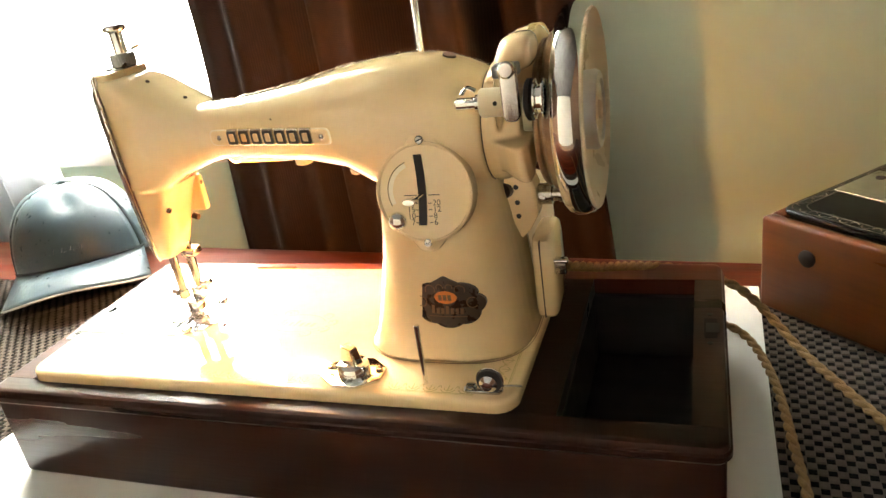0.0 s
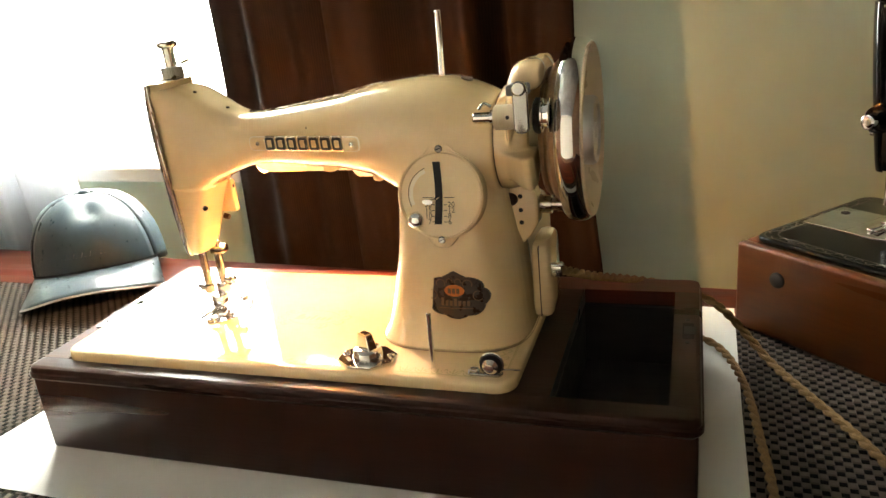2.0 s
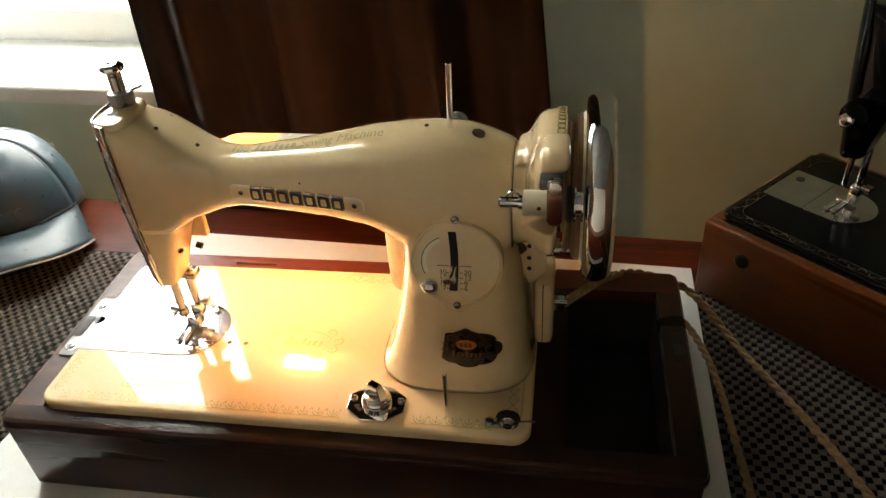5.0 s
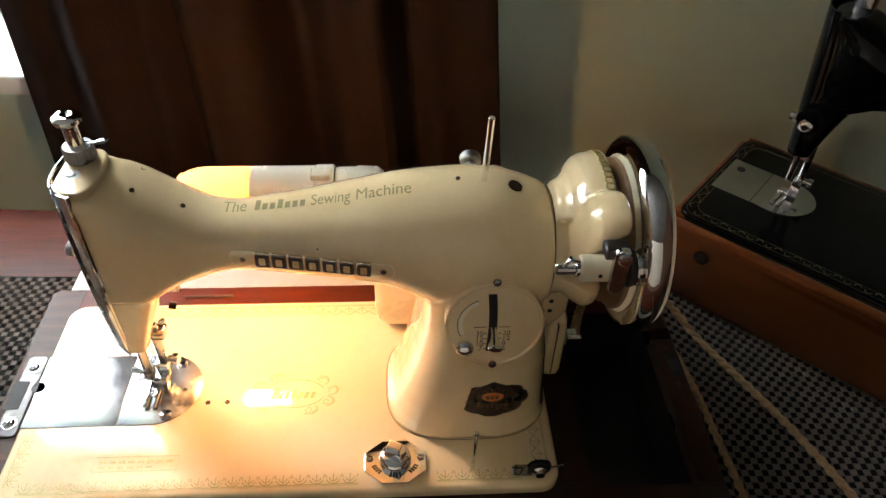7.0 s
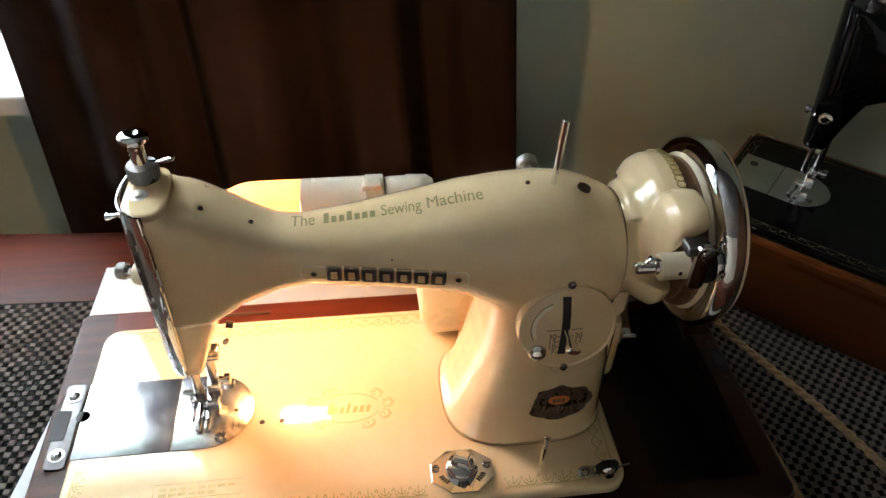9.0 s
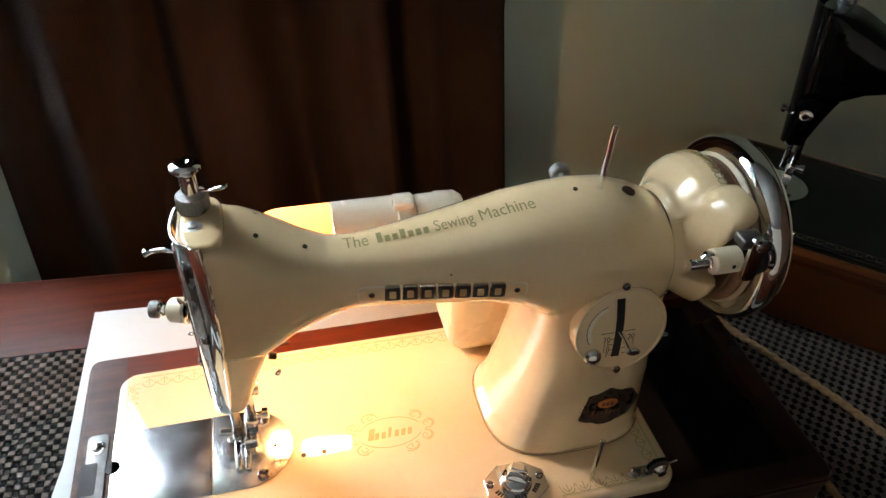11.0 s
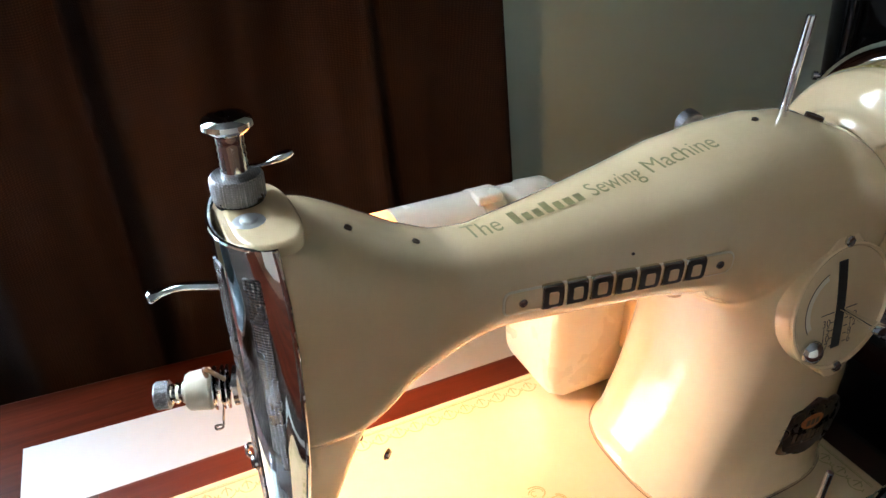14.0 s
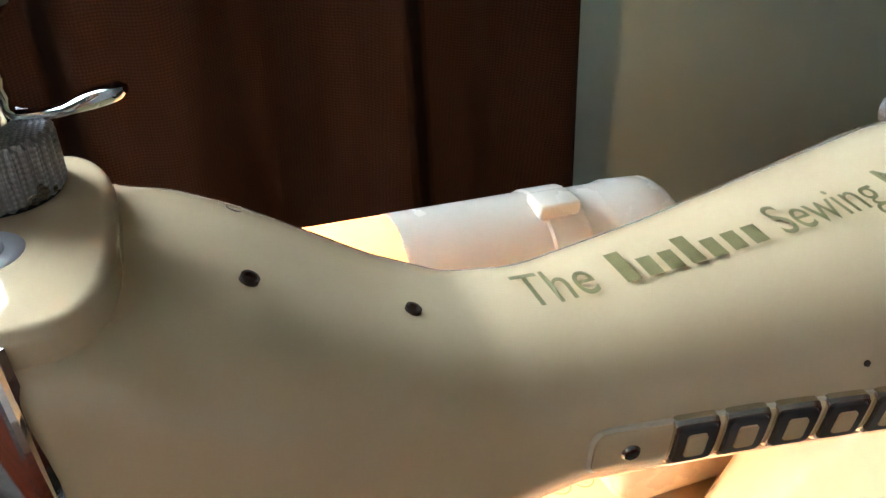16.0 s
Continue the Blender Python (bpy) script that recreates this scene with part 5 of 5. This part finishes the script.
    for z in (0.9520, 0.9420, 0.9330):
        part("bolt_hole", lathe(bmesh.new(), (0.3652, 0.0818, z), (0, -1, 0), [(0, 0.0017), (0.0006, 0.0016)], 12), black_metal, b)
    part("pivot_hole", lathe(bmesh.new(), (0.3762, 0.097, 0.944), (1, -0.25, 0), [(0, 0.0026), (0.0006, 0.0024)], 14), black_metal, b)
    part("roller", lathe(bmesh.new(), (0.3768, 0.0930, 0.9430), (1, 0, 0), [(0, 0.0066), (0.0085, 0.0066), (0.0085, 0.0045), (0.013, 0.0045), (0.013, 0.0055), (0.017, 0.0055)], 22), steel, b)


def lamp(t):
    """Work lamp behind the arm: translucent shade, open below, with a lit bulb."""
    y, z = 0.1655, 0.9680
    def shell(x0, x1, r, a0, a1, th=0.0016, n=26, nx=8, taper=0.0):
        bm = bmesh.new()
        loops = []
        for i in range(nx + 1):
            u = i / nx
            rr = r * (1 - taper * max(0, 0.35 - u) ** 2 * 8)
            out = [(x0 + (x1 - x0) * u, y + rr * math.cos(radians(a0 + (a1 - a0) * k / n)), z + rr * math.sin(radians(a0 + (a1 - a0) * k / n))) for k in range(n + 1)]
            inn = [(p[0], y + (p[1] - y) * (1 - th / r), z + (p[2] - z) * (1 - th / r)) for p in out[::-1]]
            loops.append(out + inn)
        return rings(bm, loops)
    lampo = part("work_lamp", shell(0.114, 0.164, 0.0205, 15, 215, taper=0.25), shade_mat, t, "cream sewing lamp glowing warm behind the arm")
    part("shade_sleeve", shell(0.1642, 0.2078, 0.0207, -20, 215), lamp_white, lampo)
    part("shade_end", lathe(bmesh.new(), (0.1125, y, z), (1, 0, 0), [(0, 0.0150), (0.0015, 0.0165)], 30), lamp_white, lampo)
    part("lamp_collar", lathe(bmesh.new(), (0.2075, y, z), (1, 0, 0), [(0, 0.0205), (0.001, 0.0214), (0.0125, 0.0214), (0.0135, 0.0205)], 36), lamp_white, lampo)
    part("lamp_clip", box(bmesh.new(), (0.2055, y - 0.0095, z + 0.0185), (0.2190, y + 0.0005, z + 0.0235)), lamp_white, lampo, bevel=0.0012)
    part("lamp_socket", lathe(bmesh.new(), (0.2215, y, z), (1, 0, 0), [(0, 0.0190), (0.004, 0.0196), (0.014, 0.0196), (0.016, 0.0204), (0.029, 0.0198), (0.0335, 0.0168), (0.0345, 0.010)], 36), lamp_white, lampo)
    part("bulb", lathe(bmesh.new(), (0.1200, y, z - 0.003), (1, 0, 0), [(0, 0.002), (0.002, 0.0065), (0.007, 0.0098), (0.016, 0.0100), (0.026, 0.0088), (0.036, 0.0068), (0.046, 0.0060)], 24), bulb_mat, lampo, "lit incandescent bulb")
    part("bulb_cap", lathe(bmesh.new(), (0.166, y, z - 0.003), (1, 0, 0), [(0, 0.0062), (0.045, 0.0062)], 20), steel, lampo)
    part("lamp_bracket", tube(bmesh.new(), smooth_line([(0.285, 0.128, 0.955), (0.276, 0.150, 0.960), (0.262, 0.158, 0.966), (0.250, 0.162, 0.969)], 4), 0.0045, 12), lamp_white, lampo)


def motor(t):
    bm = bmesh.new()
    loops = []
    for x, s in ((0.246, 0.80), (0.249, 0.92), (0.256, 1.0), (0.350, 1.0), (0.360, 0.92), (0.364, 0.78)):
        loops.append([(x, y, z) for y, z in oval(0.170, 0.890, 0.030 * s, 0.038 * s, 7.0, 40)])
    m = part("motor", rings(bm, loops), cream_dark, t, "cream electric motor behind the pillar")
    part("motor_mount", box(bmesh.new(), (0.290, 0.130, 0.880), (0.330, 0.146, 0.915)), cream, m, bevel=0.003)
    tb = bmesh.new()
    loops = [[(x, y, z) for x, y in oval(0.3755, 0.1080, 0.0080 * s, 0.0230 * s, 4, 24)] for z, s in ((0.8575, 0.86), (0.860, 0.97), (0.866, 1), (0.905, 0.97), (0.9125, 0.88), (0.915, 0.7))]
    term = part("terminal_block", rings(tb, loops), cream, m, "cream terminal block with a chrome cord clip")
    part("terminal_seam", outline_plate(bmesh.new(), [(0.3745, 0.0846), (0.3752, 0.0846), (0.3752, 0.13), (0.3745, 0.13)], 0.8585, 0.9130), hole_mat, term, smooth=False)
    clip = part("cord_clip", box(bmesh.new(), (0.3825, 0.0880, 0.8890), (0.3905, 0.0960, 0.8985)), steel, term, bevel=0.0008)
    part("pin", rod(bmesh.new(), (0.383, 0.0865, 0.8995), (0.3925, 0.0865, 0.8995), 0.0016), chrome, term)
    part("pin", rod(bmesh.new(), (0.383, 0.0935, 0.8935), (0.392, 0.0935, 0.8935), 0.0016), chrome, term)


sewing_machine()


# ---- cords ----
def twisted_cord(name, pts, r, label):
    line = smooth_line(pts, 60)
    bm = bmesh.new()
    for ph in (0, math.pi):
        lp = []
        d_acc = 0.0
        for i, p in enumerate(line):
            a = Vector(line[max(i - 1, 0)])
            b = Vector(line[min(i + 1, len(line) - 1)])
            d = (b - a).normalized()
            d_acc += (Vector(p) - a).length if i else 0
            s = d.cross(Vector((0, 0, 1))).normalized()
            u = s.cross(d)
            th = d_acc / 0.021 * 2 * math.pi + ph
            lp.append(Vector(p) + (s * math.cos(th) + u * math.sin(th)) * r * 0.40)
        tube(bm, lp, r * 0.64, 8)
    return tagged(part(name, bm, cord_mat, None), label, "cord")


CZ = MAT + 0.0048
twisted_cord("power_cord", [(0.389, 0.092, 0.8935), (0.406, 0.140, 0.8690), (0.428, 0.185, 0.8480), (0.4523, 0.211, 0.8335), (0.4868, 0.216, 0.8205), (0.506, 0.2150, 0.8080), (0.526, 0.212, 0.786), (0.548, 0.188, CZ), (0.591, 0.099, CZ), (0.618, 0.028, CZ), (0.655, -0.080, CZ), (0.690, -0.190, CZ), (0.70, -0.300, CZ)], 0.0036, "tan twisted fabric cord lying across the placemat")
twisted_cord("pedal_cord", [(0.380, 0.215, 0.80), (0.43, 0.228, 0.786), (0.478, 0.232, 0.775), (0.505, 0.217, CZ), (0.521, 0.158, CZ), (0.528, 0.074, CZ), (0.531, 0.020, CZ), (0.532, -0.080, CZ), (0.520, -0.19, CZ), (0.50, -0.300, CZ)], 0.0034, "tan twisted fabric cord beside the wooden base")


# ---- the black machine in its orange-brown box ----
BOX = pose(0.524, 0.279, 0, 0, 0, math.degrees(math.atan2(-0.684, 0.730)))
BTOP = 0.848


def black_machine():
    b = thing("machine_base", (0.24, 0.107, MAT), "orange-brown varnished wooden sewing machine base on the placemat", "wooden base", BOX)
    L, D, z0 = 0.47, 0.190, MAT + 0.0004
    part("front_panel", box(bmesh.new(), (-0.004, -0.004, z0), (L, 0.008, BTOP)), orange_wood, b, bevel=0.003)
    part("back_panel", box(bmesh.new(), (0, D - 0.011, z0), (L, D, BTOP)), orange_wood, b, bevel=0.003)
    part("side_panel", box(bmesh.new(), (-0.004, 0.008, z0), (0.009, D - 0.011, BTOP - 0.0005)), orange_wood, b, bevel=0.002)
    part("side_panel", box(bmesh.new(), (L - 0.013, 0.011, z0), (L, D - 0.011, BTOP - 0.0005)), orange_wood, b, bevel=0.002)
    part("top_frame", box(bmesh.new(), (0.009, 0.008, BTOP - 0.016), (L - 0.013, D - 0.011, BTOP - 0.003)), base_inside, b, smooth=False)
    part("peg", lathe(bmesh.new(), (0.040, -0.0036, 0.8230), (0, -1, 0), [(0, 0.0072), (0.0016, 0.0070), (0.0026, 0.0056), (0.003, 0.001)], 22), base_inside, b, "dark round peg")
    # black machine: own frame laid on the box
    off = Matrix.Translation((-0.018, 0.010, BTOP + 0.0035 - BED))
    t = thing("sewing_machine", (0.19, 0.088, BED), "old glossy black sewing machine with worn gold decals", "sewing machine", BOX @ off)
    part("bed", outline_plate(bmesh.new(), round_rect(0.018, 0.001, 0.400, 0.1700, 0.014, 8), BED - 0.004, BED, 0.003, 4), black_enamel, t)
    casting(black_enamel, t, 0.08)
    bm = bmesh.new()
    for s, w in ((0.0045, 0.0006), (0.0125, 0.0006)):
        pr = round_rect(0.018 + s, s, 0.400 - s, 0.1710 - s, 0.012, 6)
        ribbon(bm, pr + [pr[0]], w, BED + 0.0003)
    for k in range(40):
        x = 0.036 + k * 0.0088
        ribbon(bm, arc(x, 0.0088, 0.003, 0, 200 if k % 2 else -200, 6), 0.0011, BED + 0.0003)
    for k in range(16):
        ribbon(bm, [(p[1], p[0]) for p in arc(0.018 + k * 0.0092, 0.0268, 0.003, 0, 200 if k % 2 else -200, 6)], 0.0011, BED + 0.0003)
    part("border_decal", bm, dim_gold, t, "worn gold border", smooth=False)
    part("slide_plate", outline_plate(bmesh.new(), [(0.026, 0.060), (0.066, 0.060), (0.066, 0.1205), (0.026, 0.1205)], BED - 0.002, BED + 0.0007, 0.0003), plate_steel, t, "worn steel slide plate")
    d = [(0.0665, 0.060), (0.088, 0.060)] + arc(0.088, 0.0902, 0.031, -90, 90, 18, 0.0302)[1:] + [(0.0665, 0.1205)]
    part("needle_plate", outline_plate(bmesh.new(), d, BED - 0.002, BED + 0.0009, 0.0003), plate_steel, t)
    face_plate(t, black_enamel, 0.08)
    part("needle_bar", rod(bmesh.new(), (0.0865, 0.0880, 0.872), (0.0865, 0.0880, 0.912), 0.0030), steel, t)
    pb = part("presser_bar", rod(bmesh.new(), (0.0955, 0.0965, 0.866), (0.0955, 0.0965, 0.912), 0.0034), steel, t)
    foot = bmesh.new()
    box(foot, (0.0905, 0.0900, 0.8545), (0.0990, 0.1005, 0.872))
    box(foot, (0.0815, 0.0700, 0.8526), (0.0858, 0.0980, 0.8545))
    box(foot, (0.0878, 0.0700, 0.8526), (0.0918, 0.0980, 0.8545))
    box(foot, (0.0815, 0.0900, 0.8526), (0.0918, 0.0990, 0.8560))
    part("presser_foot", foot, chrome, pb, bevel=0.0006)
    part("foot_screw", lathe(bmesh.new(), (0.0985, 0.0965, 0.8715), (1, 0, 0), [(0, 0.0026), (0.004, 0.0026), (0.004, 0.0044), (0.0085, 0.0042), (0.009, 0.003)], 18), steel, pb)
    o, ax = Vector((0.0900, 0.0640, 0.954)), Vector((0, -1, 0))
    ten = part("tension_unit", lathe(bmesh.new(), o, ax, [(-0.004, 0.0120), (0.002, 0.0124), (0.003, 0.0030), (0.022, 0.0030)], 26), black_enamel, t, "dark thread tension unit with a bright nut")
    part("plate_hole", lathe(bmesh.new(), (0.038, 0.106, BED + 0.0008), (0, 0, 1), [(0, 0.0042), (0.0002, 0.0042)], 16), black_metal, t)
    for h in (0.004, 0.007):
        part("tension_disc", lathe(bmesh.new(), o + ax * h, ax, [(0, 0.009), (0.0006, 0.0116), (0.0011, 0.0116), (0.0015, 0.008)], 28), black_enamel, ten)
    part("tension_nut", lathe(bmesh.new(), o + ax * 0.0155, ax, [(0, 0.0044), (0.001, 0.0060), (0.006, 0.0060), (0.007, 0.0046), (0.0072, 0.002)], 26), chrome, ten)
    part("thread_guide", tube(bmesh.new(), smooth_line([(0.0815, 0.075, 0.945), (0.0775, 0.071, 0.940), (0.0775, 0.066, 0.943), (0.082, 0.064, 0.946)], 4), 0.0010, 8), steel, t)
    part("face_knob", lathe(bmesh.new(), (0.0745, 0.0880, 0.9360), (-1, 0, 0), [(0, 0.0024), (0.004, 0.0024), (0.004, 0.0042), (0.0075, 0.0042), (0.0085, 0.003)], 16), steel, t)
    part("plunger", lathe(bmesh.new(), (0.088, 0.0995, 1.044), (0, 0, 1), [(0, 0.009), (0.008, 0.009), (0.008, 0.006), (0.024, 0.006), (0.024, 0.010), (0.028, 0.010)], 24), steel, t)
    w = part("hand_wheel", lathe(bmesh.new(), (0, WY, WZ), (1, 0, 0), [(0.372, 0.020), (0.3995, 0.0515), (0.3995, 0.0585), (0.4062, 0.0622), (0.4128, 0.0585), (0.412, 0.0512), (0.408, 0.02)], 60), black_enamel, t)
    part("wheel_rim", lathe(bmesh.new(), (0, WY, WZ), (1, 0, 0), [(0.4030, 0.0618), (0.4062, 0.0630), (0.4090, 0.0618)], 60), chrome, w)


black_machine()


# ---- baseball cap ----
def cap():
    m = pose(-0.302, 0.362, MAT + 0.0002, 0, 0, math.degrees(math.atan2(-0.815, 0.58)))      # x: forwards
    t = thing("baseball_cap", (0, 0, 0), "blue-grey baseball cap with a curved peak lying on the placemat", "cap", m)

    def crown_pt(a, v, lift=0.0):
        """a: round, 0 ahead; v: 0 at the rim, 1 at the button."""
        fr = math.cos(a)
        r = 0.094 + 0.010 * fr * (1 if fr > 0 else 0.6)
        low = 0.006 + 0.026 * max(0.0, fr) ** 1.2
        h = 0.113 - low
        prof = math.cos(v * math.pi / 2) ** (0.62 if fr > 0 else 0.72)
        rise = math.sin(v * math.pi / 2) ** (1.0 + 0.12 * fr)
        z = low + h * rise
        x = (r + lift) * prof * math.cos(a) - 0.012 * rise * (0 if fr < 0 else 0.2)
        y = (0.086 + lift) * prof * math.sin(a)
        dent = 0.006 * math.exp(-((a - 0.15) / 0.28) ** 2 - ((v - 0.70) / 0.12) ** 2)
        return Vector((x - dent * 0.8, y, z - dent + lift * rise))
    for k in range(5):
        bm = bmesh.new()
        a0, a1, n = (-math.pi / 3, math.pi / 3, 20) if k == 0 else (k * math.pi / 3, (k + 1) * math.pi / 3, 10)
        rows = [[crown_pt(a0 + (a1 - a0) * i / n, j / 14 * 0.985) for i in range(n + 1)] for j in range(15)]
        vs = [[bm.verts.new(p) for p in r] for r in rows]
        for r0, r1 in zip(vs, vs[1:]):
            for i in range(n):
                bm.faces.new((r0[i], r0[i + 1], r1[i + 1], r1[i]))
        p = part("crown_panel", bm, cap_cloth, t)
        so = p.modifiers.new("cloth", "SOLIDIFY")
        so.thickness = 0.0016
    for k in range(1, 6):
        a = k * math.pi / 3
        part("seam", tube(bmesh.new(), [crown_pt(a, j / 16 * 0.98, 0.0002) for j in range(17)], 0.0005, 6), cap_seam, t)
    part("button", lathe(bmesh.new(), crown_pt(0.0, 1.0) - Vector((0, 0, 0.001)), (0, 0, 1), [(0, 0.0075), (0.002, 0.0078), (0.0045, 0.0055), (0.0052, 0.001)], 20), cap_cloth, t)
    # peak
    bm = bmesh.new()
    top = []
    for j in range(11):
        v = j / 10
        row = []
        for i in range(25):
            s = -1 + 2 * i / 24
            a = s * 1.12
            inner = crown_pt(a, 0.03)
            outer = Vector((0.112 + 0.062 * (1 - abs(s) ** 2.6), 0.086 * math.copysign(abs(s) ** 0.8, s), 0.0035 + 0.0270 * (1 - s * s)))
            p = inner.lerp(outer, v)
            p.z += 0.006 * math.sin(math.pi * v) * (1 - s * s)
            row.append(bm.verts.new(p))
        top.append(row)
    for r0, r1 in zip(top, top[1:]):
        for i in range(24):
            bm.faces.new((r0[i], r0[i + 1], r1[i + 1], r1[i]))
    rim = [v.co.copy() for v in top[-1]]
    pk = part("peak", bm, cap_cloth, t)
    so = pk.modifiers.new("board", "SOLIDIFY")
    so.thickness = 0.003
    part("peak_piping", tube(bmesh.new(), [p + Vector((0.0006, 0, -0.0012)) for p in rim], 0.0013, 8), cap_piping, pk)
    part("brow_seam", tube(bmesh.new(), [crown_pt(-1.12 + 2.24 * i / 24, 0.045, 0.0008) for i in range(25)], 0.0010, 6), cap_seam, t)
    # plain raised bars in place of the mark
    for k in range(6):
        bm = bmesh.new()
        a0 = 0.30 - 0.115 * k
        q = [crown_pt(a0, 0.195, 0.0014), crown_pt(a0 - 0.085, 0.195, 0.0014), crown_pt(a0 - 0.065, 0.238, 0.0014), crown_pt(a0 + 0.02, 0.238, 0.0014)]
        n = (q[1] - q[0]).cross(q[3] - q[0]).normalized() * 0.0007
        rings(bm, [[p - n for p in q], [p + n for p in q]])
        part("raised_bar", bm, cap_cloth, t, smooth=False)


cap()
